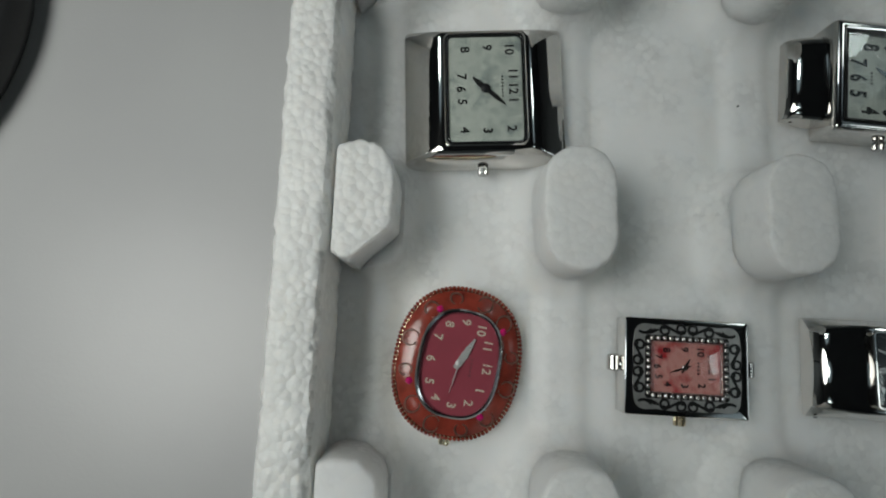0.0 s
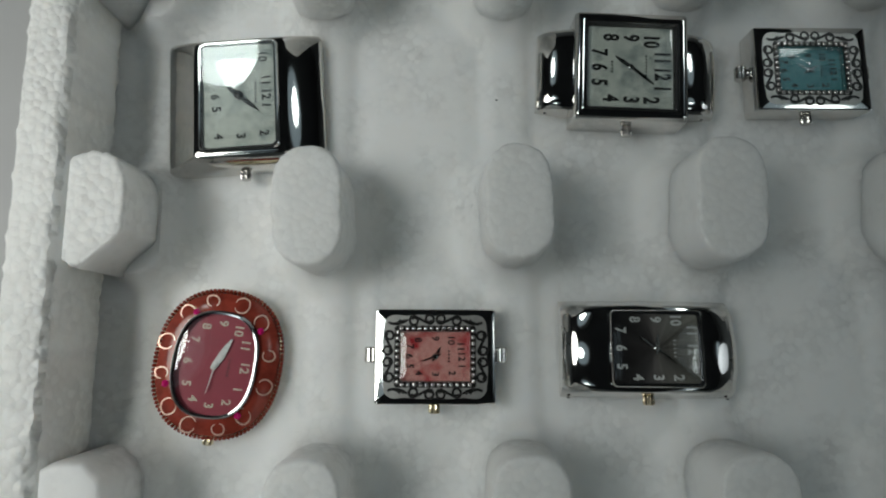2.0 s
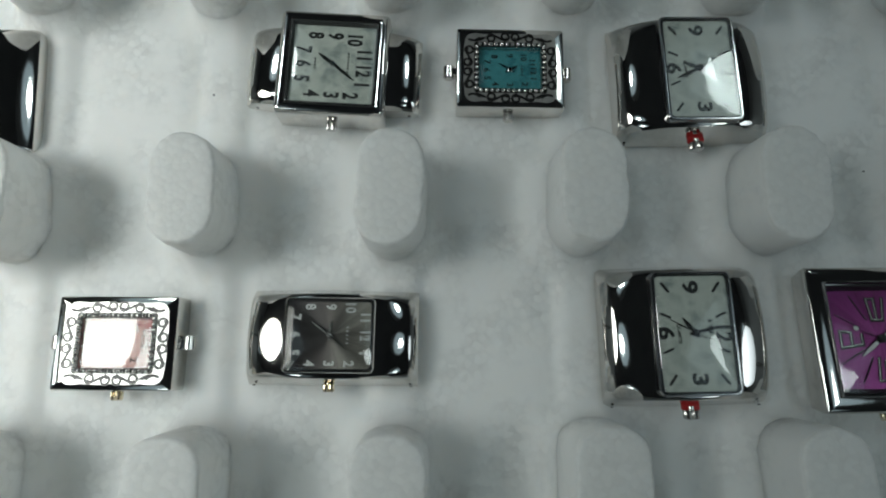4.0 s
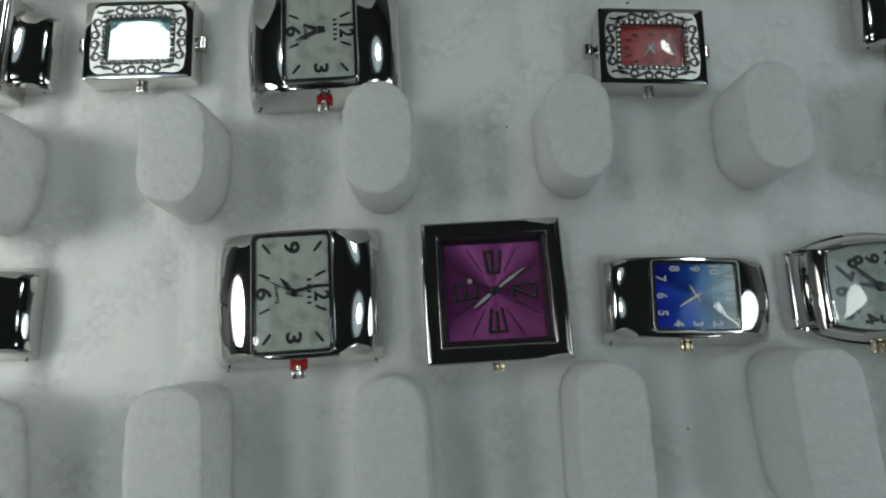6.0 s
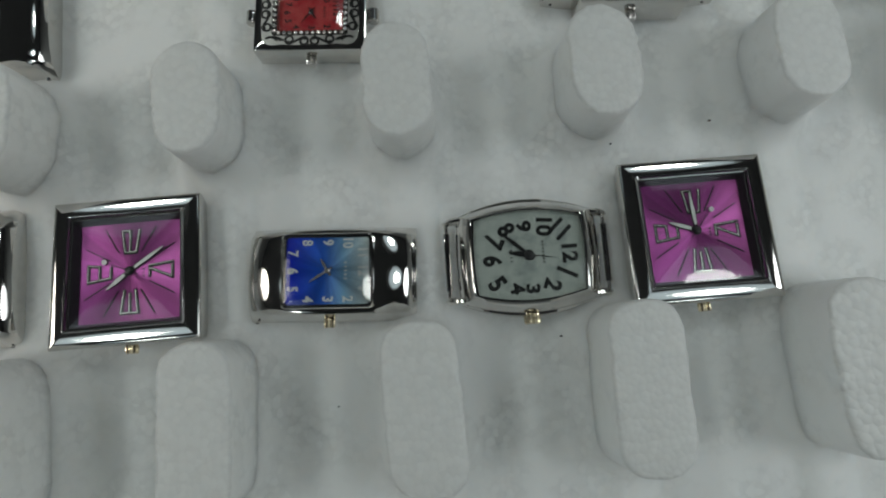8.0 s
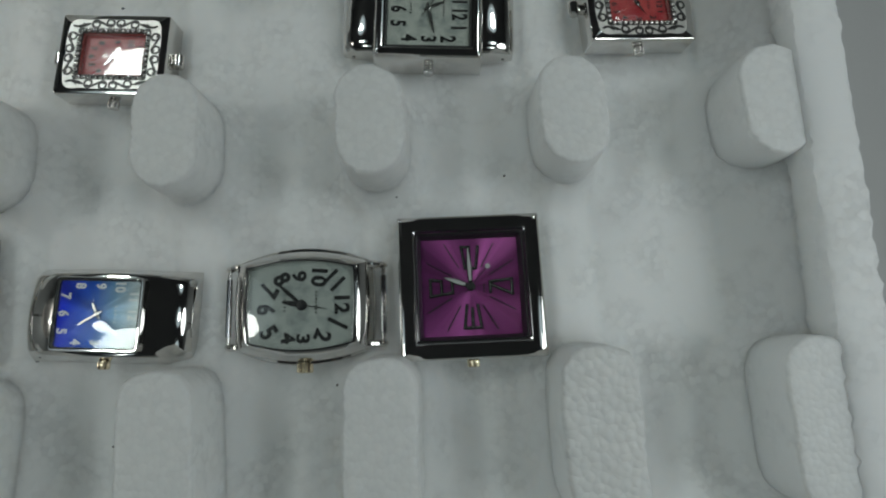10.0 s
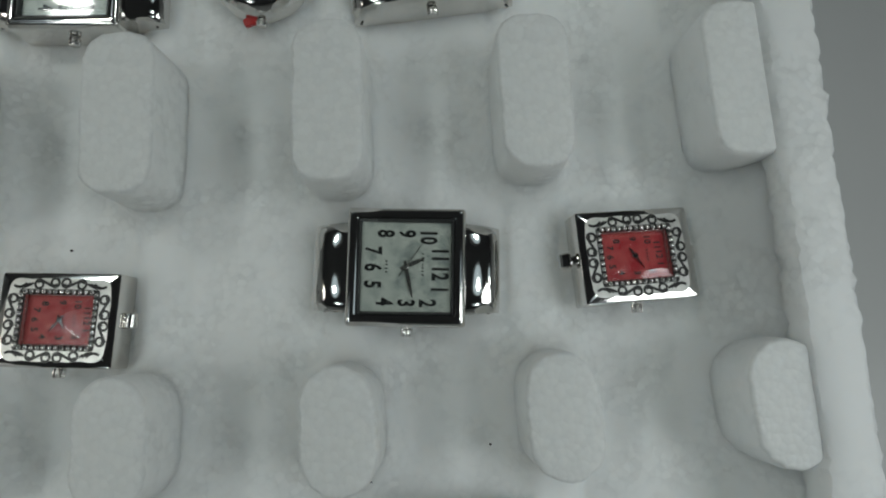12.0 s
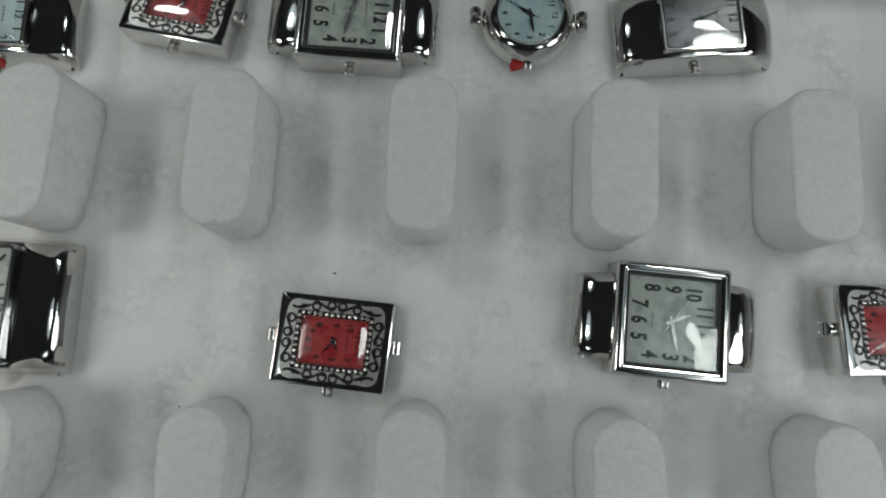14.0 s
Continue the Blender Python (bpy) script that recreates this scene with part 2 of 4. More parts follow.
def super_oval(w, h, power=2.4, n=48):
    pts = []
    for k in range(n):
        a = 2 * math.pi * k / n
        c, s = math.cos(a), math.sin(a)
        pts.append((w / 2 * math.copysign(abs(c) ** (2 / power), c), h / 2 * math.copysign(abs(s) ** (2 / power), s)))
    return pts


def at_z(outline, z):
    return [(x, y, z) for x, y in outline]


def loft(rings, closed=False, bm=None):
    """Skin through rings of equal length; closed joins the last ring to the first (a frame), otherwise both ends are capped."""
    bm = bm or bmesh.new()
    rows = [[bm.verts.new((x * CM, y * CM, z * CM)) for x, y, z in ring] for ring in rings]
    count = len(rows[0])
    pairs = list(zip(rows, rows[1:])) + ([(rows[-1], rows[0])] if closed else [])
    for a, b in pairs:
        for k in range(count):
            bm.faces.new((a[k], a[(k + 1) % count], b[(k + 1) % count], b[k]))
    if not closed:
        bm.faces.new(rows[0][::-1])
        bm.faces.new(rows[-1])
    return bm


def block(w, h, z0, z1, r=0.06, soft=0.03):
    """A slab with rounded corners and a small bevel above."""
    return loft([at_z(round_rect(w, h, r), z0), at_z(round_rect(w, h, r), z1 - soft), at_z(round_rect(w - 0.6 * soft, h - 0.6 * soft, r), z1 - 0.3 * soft),
                 at_z(round_rect(w - 2 * soft, h - 2 * soft, max(r - soft * 0.5, 0.01)), z1)])


def rod(a, b, r, n=12, ends=0.0):
    """A round rod from a to b, with slightly eased ends."""
    a, b = Vector(a), Vector(b)
    turn = (b - a).to_track_quat("Z", "Y").to_matrix()
    length = (b - a).length
    rings = []
    for z, q in ((0, r - ends), (ends, r), (length - ends, r), (length, r - ends)):
        rings.append([tuple(a + turn @ Vector((q * math.cos(2 * math.pi * k / n), q * math.sin(2 * math.pi * k / n), z))) for k in range(n)])
    return loft(rings)


def knurled(length, r, teeth=14):
    """A crown: fluted barrel that points along -y."""
    n = teeth * 2
    rings = []
    for y, q in ((0.06, 0.45), (-0.02, 0.45), (-0.02, 0.92), (-0.04, 1.0), (-length + 0.03, 1.0), (-length, 0.85)):
        ring = []
        for k in range(n):
            a = 2 * math.pi * k / n
            rr = r * q * (1.0 if k % 2 else (0.86 if q > 0.5 else 1.0))
            ring.append((rr * math.cos(a), y, rr * math.sin(a)))
        rings.append(ring)
    return loft(rings)


MESHES = {}


def glyph(text, size, thick=0.006, shear=0.0, weight=0.022):
    """The mesh of a short text in the built-in font, centred, lying in the xy plane."""
    key = (text, round(size, 3), thick, shear, weight)
    if key not in MESHES:
        data = bpy.data.curves.new("glyph", "FONT")
        data.body, data.size, data.extrude, data.align_x, data.align_y = text, size * CM, thick * CM, "CENTER", "CENTER"
        data.shear, data.resolution_u, data.offset = shear, 3, weight * size * CM
        ob = bpy.data.objects.new("glyph", data)
        scene.collection.objects.link(ob)
        mesh = bpy.data.meshes.new_from_object(ob.evaluated_get(bpy.context.evaluated_depsgraph_get()))
        bpy.data.objects.remove(ob)
        MESHES[key] = mesh
    return MESHES[key]


def numeral(dial, text, x, y, z, size, material, turn=-90, sx=1.0, sy=1.0, shear=0.0, name="numeral", weight=0.022):
    mesh = glyph(text, size, 0.006, shear, weight)
    key = (mesh.name, material.name)
    if key not in MESHES:
        MESHES[key] = mesh.copy()
        MESHES[key].materials.clear()
    ob = mesh_object(name, MESHES[key], material, dial)
    ob.matrix_basis = pose(x * CM, y * CM, z * CM, 0, 0, turn) @ Matrix.Diagonal((sx, sy, 1, 1))
    return ob


def bar(dial, x, y, z, length, width, angle, material, name="marker"):
    """A thin flat bar that lies on a dial."""
    ob = part(name, block(length, width, 0, 0.012, width * 0.3, 0.004), material, dial)
    return put(ob, x, y, z, 0, 0, angle)


def pointer(dial, z, length, width, angle, material, tail=0.12, name="pointer"):
    """A tapered pointer that turns about the dial's middle; angle anticlockwise from +x."""
    out = [(-tail, -width * 0.35), (length * 0.55, -width * 0.5), (length, -width * 0.12), (length, width * 0.12), (length * 0.55, width * 0.5), (-tail, width * 0.35)]
    ob = part(name, loft([at_z(out, 0), at_z(out, 0.012)]), material, dial)
    return put(ob, 0, 0, z, 0, 0, angle)


def hub(dial, z, r, material):
    ring = super_oval(2 * r, 2 * r, 2, 16)
    return part("hub", loft([at_z(ring, z), at_z(ring, z + 0.03), at_z(super_oval(1.2 * r, 1.2 * r, 2, 16), z + 0.045)]), material, dial)


def pointers(dial, z, hour, minute, second, size, material, thin=None, r=0.07, fat=1.0):
    """Hour and minute pointers, a thin seconds pointer and the hub; angles anticlockwise from +x."""
    pointer(dial, z + 0.02, 0.62 * size, 0.09 * fat, hour, material)
    pointer(dial, z + 0.035, 0.95 * size, 0.075 * fat, minute, material)
    if second is not None:
        pointer(dial, z + 0.05, 1.0 * size, 0.022, second, thin or material, 0.25, "seconds_pointer")
    hub(dial, z + 0.02, r, material)


def crown(watch, x, y, z, material=None, r=0.14, length=0.22, tab=False, lean=0.0):
    ob = put(part("crown", knurled(length, r), material or STEEL, watch), x, y - (0.10 if tab else 0), z, 0, 0, lean)
    if tab:
        t = part("stop_tab", block(0.36, 0.14, -0.05, 0.05, 0.03, 0.02), RED_TAB, watch, "red plastic crown stop")
        put(t, x, y - 0.05, z)
    return ob


def pane(watch, outline, z0, z1, dome, bevel=0.03, drop=0.02):
    """The watch glass: a thin slab, slightly domed, with a bevel round its edge."""
    fx, fy = 1 - bevel / max(p[0] for p in outline), 1 - bevel / max(p[1] for p in outline)
    rings = [at_z(outline, z0), at_z(outline, z1 - drop)]
    for f in (1.0, 0.9, 0.75, 0.6, 0.4, 0.2):
        rings.append([(x * f * fx, y * f * fy, z1 + dome * (1 - f * f)) for x, y in outline])
    ob = part("glass", loft(rings), GLASS, watch, "clear bevelled watch glass", 11)
    ob.visible_shadow = False
    return ob


def pin_holes(watch, x, y, z):
    """The small dark holes of the strap pins, low on the near long side, one at each end."""
    for sx in (-1, 1):
        hole = part("pin_hole", rod((0, 0, 0), (0, -0.02, 0), 0.035, 10, 0.004), WELL, watch)
        put(hole, sx * x, y, z)


def dial_plate(watch, outline, z, material, label=""):
    return part("dial", loft([at_z(outline, z - 0.05), at_z(outline, z)]), material, watch, label)


def frame_ring(outer, inner):
    """A frame: outer rings upwards, inner rings downwards, joined into one body."""
    return loft(outer + inner, closed=True)


def marks_12(dial, z, nums, size, material):
    for text, x, y in nums:
        numeral(dial, text, x, y, z, size, material)


def small_print(dial, x, y, z, length, material):
    """Print too small to read, as plain bars; it runs up the dial's own width."""
    count = max(2, round(length / 0.075))
    for k in range(count):
        bar(dial, x, y + length * ((k + 0.5) / count - 0.5), z, 0.05, 0.028, 0, material, "print_bar")


# ---------------------------------------------------------------- the room and the desk


def slab(name, x0, y0, z0, x1, y1, z1, material, kind="structure", label="", category=""):
    bm = bmesh.new()
    bmesh.ops.create_cube(bm, size=1.0)
    for v in bm.verts:
        v.co = Vector((x0 + (v.co.x + 0.5) * (x1 - x0), y0 + (v.co.y + 0.5) * (y1 - y0), z0 + (v.co.z + 0.5) * (z1 - z0)))
    ob = part(name, bm, material, None)
    return tagged(ob, label, category, "", kind)


# unseen room shell, added: pale walls bounce fill, the dark ceiling darkens reflections
ROOM = (-2.4, -2.0, 2.9, 2.2, -0.76, 1.75)
x0, y0, x1, y1, z0, z1 = ROOM
slab("floor", x0, y0, z0 - 0.1, x1, y1, z0, FLOOR_MAT)
slab("ceiling", x0, y0, z1, x1, y1, z1 + 0.1, CEILING_PAINT)
slab("wall_west", x0 - 0.1, y0, z0, x0, y1, z1, WALL_PAINT)
slab("wall_east", x1, y0, z0, x1 + 0.1, y1, z1, WALL_PAINT)
slab("wall_south", x0 - 0.1, y0 - 0.1, z0, x1 + 0.1, y0, z1, WALL_PAINT)
slab("wall_north", x0 - 0.1, y1, z0, x1 + 0.1, y1 + 0.1, z1, WALL_PAINT)



def fixture(x, y):
    """A round ceiling fixture: a white pan with a pale diffuser round its light."""
    ob = thing("ceiling_light", x / CM, y / CM, (LAMP_Z + 0.035) / CM, "round white ceiling light with a pale diffuser", "ceiling light", "ceiling lights")
    part("pan", loft([at_z(super_oval(d, d, 2, 40), z) for d, z in ((54, 0.6), (56, 1.4), (56, 20.0), (54, 21.0))]), PAN, ob)
    part("diffuser", loft([at_z(super_oval(d, d, 2, 40), z) for d, z in ((46, -0.6), (50, 0.0), (50, 0.5))]), DIFFUSER, ob)
    return ob


for x, y in FIXTURES:
    fixture(x, y)

TABLE_Z = -1.30
desk = thing("desk", 23, 5, TABLE_Z, "grey laminate desk top with a satin sheen", "desk")
top = part("desktop", block(150, 80, -2.6, 0, 1.0, 0.3), DESK, desk)
for sx in (-1, 1):
    for sy in (-1, 1):
        leg = part("leg", block(4, 4, -73.0 + 0.3, -2.6, 0.3, 0.1), STEEL, desk)
        put(leg, sx * 70, sy * 36, 0)


def desk_lamp(x, y, turn):
    """A lamp that lights the tray: a round base, a bent arm and a shallow shade over the bulb."""
    lamp = thing("desk_lamp", x, y, TABLE_Z, "white desk lamp with a shallow round shade, switched on", "lamp", "desk lamps", 0, 0, turn)
    part("base", loft([at_z(super_oval(d, d, 2, 32), z) for d, z in ((16, 0), (16, 1.2), (15, 1.8), (4, 2.4))]), PAN, lamp)
    part("pole", rod((0, 0, 2.2), (0, 0, 38), 0.7, 12, 0.1), STEEL, lamp)
    part("arm", rod((0, 0, 37.5), (22, -3, 37.5), 0.6, 12, 0.1), STEEL, lamp)
    head = part("shade", loft([at_z(super_oval(d, d, 2, 36), z) for d, z in ((20, -1.0), (19, 1.0), (14, 3.5), (6, 5.0), (5.4, 4.6), (13, 3.0), (18, 0.9), (19.4, -1.0))], closed=True), PAN, lamp)
    put(head, 23.3, -3.5, 32.0, 0, -36, 0)
    part("joint", rod((22, -3, 34.5), (22, -3, 38.2), 0.9, 12, 0.1), STEEL, lamp)
    return lamp


desk_lamp(-40.1, 6.5, 0)
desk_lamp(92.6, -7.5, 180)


def cable():
    """A black cable that lies in an arc on the desk."""
    n, bm = 28, bmesh.new()
    rings = []
    for k in range(n):
        a = radians(-75 + 165 * k / (n - 1))
        cx, cy, rad = -13.25, 8.5, 5.6
        c = Vector((cx + rad * math.cos(a), cy + rad * math.sin(a), TABLE_Z + 0.60))
        out = Vector((math.cos(a), math.sin(a), 0))
        rings.append([tuple(c + out * 0.60 * math.cos(2 * math.pi * j / 12) + Vector((0, 0, 0.60 * math.sin(2 * math.pi * j / 12)))) for j in range(12)])
    loft(rings, bm=bm)
    return tagged(part("cable", bm, BLACK_RUBBER, None), "thick black rubber cable lying curved on the desk", "cable")


cable()

# ---------------------------------------------------------------- the foam tray
PITCH = 4.12
COLS = 10
LEFT, RIGHT = 0.47, 44.68
LEFT_IN, RIGHT_IN = 1.33, 43.70
# rows of posts: y of the lower and the upper end of their tops
POST_ROWS = [(-4.74, -1.60), (1.97, 4.33), (7.83, 11.10)]
POST_TOPS = [2.05, 2.0, 2.02]
SOUTH, NORTH = -9.6, 16.0
RIM_Z = 2.12


def smooth(a, b, v):
    t = np.clip((v - a) / (b - a), 0, 1)
    return t * t * (3 - 2 * t)


def tray_height(x, y):
    """Height of the tray's bed: low channels between the posts, flat pads for the watches, a low rib with grooves between two pads."""
    k = np.round(x / PITCH - 0.5)
    dx = np.abs(x - PITCH * (k + 0.5))
    mid = 1 - np.clip(dx / (PITCH / 2), 0, 1)
    channel = np.zeros_like(x)
    for lo, hi in POST_ROWS:
        arch = 0.38 * (1 - mid) ** 2
        channel = np.maximum(channel, smooth(lo - 0.45 + arch, lo + 0.35 + arch, y) * smooth(-hi - 0.45 + arch, -hi + 0.35 + arch, -y))
    rib = 0.12 * (1 - smooth(0.22, 0.68, dx)) - 0.04 * smooth(0.40, 0.66, dx) * (1 - smooth(0.66, 1.15, dx))
    edge = smooth(LEFT_IN, LEFT_IN + 0.9, x) * smooth(-RIGHT_IN, -RIGHT_IN + 0.9, -x)
    bowl = 0.22 + 0.78 * smooth(0.62, 1.75, dx)
    z = -0.10 * channel * bowl + rib * (1 - channel) * edge
    # rounded feet of the posts
    for lo, hi in POST_ROWS:
        qx, qy = np.maximum(dx - 0.18, 0), np.maximum(np.abs(y - (lo + hi) / 2) - (hi - lo) / 2 + 0.55, 0)
        foot = np.clip(1.30 - np.hypot(qx, qy), 0, 0.80) / 0.70
        z = z + 0.50 * foot**3 * edge
    wall = 1 - smooth(LEFT_IN - 0.02, LEFT_IN + 0.85, x)
    east = 1 - smooth(-RIGHT_IN - 0.25, -RIGHT_IN + 1.25, -x)
    wall = np.maximum(wall, np.maximum(1 - smooth(SOUTH + 0.9, SOUTH + 1.5, y), 1 - smooth(-NORTH + 0.9, -NORTH + 1.5, -y)))
    return z + 0.55 * wall**2 + 1.72 * east**1.4


def tray_bed():
    nx, ny = 620, 370
    xs, ys = np.linspace(LEFT + 0.3, RIGHT - 0.55, nx), np.linspace(SOUTH + 0.3, NORTH - 0.3, ny)
    gx, gy = np.meshgrid(xs, ys)
    gz = tray_height(gx, gy)
    rng = np.random.default_rng(3)
    for cell, amount in ((18, 0.010), (5, 0.002)):
        coarse = rng.standard_normal((ny // cell + 3, nx // cell + 3))
        iy, ix = np.arange(ny) / cell, np.arange(nx) / cell
        j, i = iy.astype(int), ix.astype(int)
        fy, fx = smooth(0, 1, iy - j)[:, None], smooth(0, 1, ix - i)[None]
        a = coarse[j][:, i] * (1 - fx) + coarse[j][:, i + 1] * fx
        b = coarse[j + 1][:, i] * (1 - fx) + coarse[j + 1][:, i + 1] * fx
        gz = gz + amount * (a * (1 - fy) + b * fy)
    verts = np.stack([gx, gy, gz], -1).reshape(-1, 3) * CM
    idx = np.arange(nx * ny).reshape(ny, nx)
    quads = np.stack([idx[:-1, :-1], idx[:-1, 1:], idx[1:, 1:], idx[1:, :-1]], -1).reshape(-1, 4)
    # skirt and underside, so that the bed is a solid sheet
    rim = np.concatenate([idx[0, :], idx[1:, -1], idx[-1, -2::-1], idx[-2:0:-1, 0]])
    low = verts[rim].copy()
    low[:, 2] = (TABLE_Z + 0.02) * CM
    base = len(verts)
    verts = np.concatenate([verts, low])
    m = len(rim)
    skirt = [(int(rim[k]), base + k, base + (k + 1) % m, int(rim[(k + 1) % m])) for k in range(m)]
    mesh = bpy.data.meshes.new("tray_bed")
    mesh.from_pydata(verts.tolist(), [], quads.tolist() + skirt + [tuple(range(base, base + m))[::-1]])
    for p in mesh.polygons:
        p.use_smooth = True
    mesh.set_sharp_from_angle(angle=radians(50))
    return mesh


tray = thing("foam_tray", 0, 0, 0, "white moulded polystyrene tray with rows of oblong pegs", "tray")
mesh_object("tray_bed", tray_bed(), FOAM, tray)


def ragged_bar(length, w_low, w_top, z0, z1, seed, torn=0.018, cuts=170):
    """A wall of the tray along y with a bumpy, bead-torn rim."""
    rng = random.Random(seed)
    rings = []
    for k in range(cuts + 1):
        y = length * (k / cuts - 0.5)
        j = [rng.gauss(0, torn) for _ in range(6)]
        rings.append([(-w_low / 2, y, z0), (w_low / 2, y, z0), (w_top / 2 + 0.06 + j[0], y, z1 - 0.16), (w_top / 2 - 0.02 + j[1], y, z1 - 0.03 + j[2]),
                      (w_top / 2 - 0.12, y, z1 + j[3] * 0.6), (-w_top / 2 + 0.12, y, z1 + j[4] * 0.6), (-w_top / 2 + 0.02 + j[5], y, z1 - 0.03), (-w_top / 2 - 0.06 + j[1], y, z1 - 0.16)])
    return loft(rings)


span = NORTH - SOUTH
for side, at, w in (("w", (LEFT + LEFT_IN) / 2, LEFT_IN - LEFT), ("e", (RIGHT + RIGHT_IN) / 2, RIGHT - RIGHT_IN)):
    ob = part("side_wall", ragged_bar(span, w + 0.25, w, TABLE_Z, RIM_Z, 5 if side == "w" else 6, 0.018 if side == "w" else 0.026), FOAM_RIM if side == "w" else FOAM, tray, "beaded foam rim")
    ob.data.materials.append(FOAM)
    for face in ob.data.polygons:
        face.material_index = 0 if abs(face.normal.z) > 0.45 else 1
    put(ob, at, (SOUTH + NORTH) / 2, 0, 0, 0, 0 if side == "w" else -0.8)
for at, seed in ((SOUTH + 0.45, 7), (NORTH - 0.45, 8)):
    ob = part("end_wall", ragged_bar(RIGHT_IN - LEFT_IN - 0.1, 1.1, 0.85, TABLE_Z, RIM_Z, seed), FOAM_RIM, tray, "beaded foam rim")
    put(ob, (LEFT + RIGHT) / 2, at, 0, 0, 0, 90)


def oblong(w, h, r, count):
    """Evenly spaced points round a rounded rectangle, from its right side on."""
    r = min(r, 0.499 * w, 0.499 * h)
    pts = round_rect(w, h, r, 4)
    pts = pts[-1:] + pts
    length = [math.dist(a, b) for a, b in zip(pts, pts[1:])]
    total, out, k, s = sum(length), [], 0, 0.0
    for j in range(count):
        want = total * j / count
        while s + length[k] < want:
            s += length[k]
            k += 1
        f = (want - s) / max(length[k], 1e-9)
        out.append((pts[k][0] + (pts[k + 1][0] - pts[k][0]) * f, pts[k][1] + (pts[k + 1][1] - pts[k][1]) * f))
    return out


def peg(length, width, height, seed, cut, corner, rough, nick):
    """An oblong tapered peg with a torn top edge; cut = -1 or 1 slices it off where it grows out of the tray's wall."""
    rng = random.Random(seed)
    n = 64
    phase = [rng.uniform(0, 6.28) for _ in range(6)]
    skew = rng.uniform(-0.05, 0.05)
    torn = [rng.gauss(0, 1) for _ in range(n)]

    def ring(grow, z, rough, flat=0.0):
        w, h = width + 2 * grow, length + 2 * grow
        out = []
        for k, (px, py) in enumerate(oblong(w, h, max(corner + grow, 0.08), n)):
            a = 2 * math.pi * k / n
            wob = rough * (1.2 * math.sin(2 * a + phase[3]) + math.sin(3 * a + phase[0]) + 0.8 * math.sin(7 * a + phase[1]) + 0.6 * math.sin(17 * a + phase[2])) + rough * (1.0 * torn[k] + rng.gauss(0, 0.25))
            d = math.hypot(px, py) or 1
            px, py = px + wob * px / d * 1.4 + skew * py / length, py + wob * py / d
            if nick and rough and z > 0.5 * height:
                py += 0.075 * math.exp(-((px - nick) / 0.075) ** 2) * (py < -0.4 * length)
            if cut:
                px = max(px * cut, -0.42 - 0.16 * (1 - max(z, 0.0) / height)) * cut
            if cut == 1 and py < -0.22 * length:
                px = min(px, max(0.66 + grow + 1.15 * (py + 0.22 * length), -0.42))
            out.append((px, py, z + rng.gauss(0, flat)))
        return out

    rings = []
    for grow, z, r in ((0.10, -0.30, 0), (0.09, 0.0, 0), (0.075, 0.25, 0), (0.055, 0.50, 0.3), (0.045, 0.95, 0.4), (0.03, height - 0.36, 0.6), (0.02, height - 0.16, 0.9), (0.01, height - 0.06, 1.0), (-0.025, height - 0.014, 1.0)):
        rings.append(ring(grow, z, rough * r))
    # the top: the last ring drawn in towards the peg's middle line
    last, half = rings[-1], max(length / 2 - width / 2, 0.0)
    middle = -0.05 * cut
    for f, dz in ((0.06, -0.004), (0.20, 0.0), (0.45, 0.004), (0.70, 0.005)):
        rings.append([(px + (middle - px) * f, py + (max(-half, min(half, py)) - py) * f, height + dz + (rng.gauss(0, 0.004) if f < 0.6 else 0.0)) for px, py, _ in last])
    return loft(rings)


rng = random.Random(11)
for r, (lo, hi) in enumerate(POST_ROWS):
    for k in range(COLS + 1):
        cut = 1 if k == 0 else (-1 if k == COLS else 0)
        h = POST_TOPS[r] + rng.uniform(-0.04, 0.04)
        worn = cut == 1 or (r == 0 and k == 9)
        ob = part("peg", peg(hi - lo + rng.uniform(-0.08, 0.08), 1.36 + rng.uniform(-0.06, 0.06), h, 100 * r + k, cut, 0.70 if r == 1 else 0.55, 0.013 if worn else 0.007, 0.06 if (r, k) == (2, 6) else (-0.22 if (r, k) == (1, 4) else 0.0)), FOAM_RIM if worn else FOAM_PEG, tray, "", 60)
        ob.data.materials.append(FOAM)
        # beaded tops keep the darker foam that tones down their extra light
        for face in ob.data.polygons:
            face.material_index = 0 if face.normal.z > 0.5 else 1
        put(ob, PITCH * (k + 0.5) - (0.14 if k == 0 else 0.0), (lo + hi) / 2, 0, 0, 0, 0 if cut else rng.uniform(-2, 2))

# ---------------------------------------------------------------- watches


def scroll_line(points, width, least=0.35):
    """A flat ribbon along a line of points, as (x, y) in centimetres."""
    left, right = [], []
    for k, p in enumerate(points):
        a, b = points[max(k - 1, 0)], points[min(k + 1, len(points) - 1)]
        dx, dy = b[0] - a[0], b[1] - a[1]
        d = math.hypot(dx, dy) or 1
        f = width * (least + (1 - least) * math.sin(math.pi * min(max(k / (len(points) - 1), 0.06), 0.94)))
        left.append((p[0] - dy / d * f / 2, p[1] + dx / d * f / 2))
        right.append((p[0] + dy / d * f / 2, p[1] - dx / d * f / 2))
    return left, right


def curl(cx, cy, r, start, turns, flip):
    pts = []
    for k in range(15):
        f = k / 14
        a = radians(start) + flip * 2 * math.pi * turns * f
        q = r * (1 - 0.5 * f)
        pts.append((cx + q * math.cos(a), cy + q * math.sin(a)))
    return pts


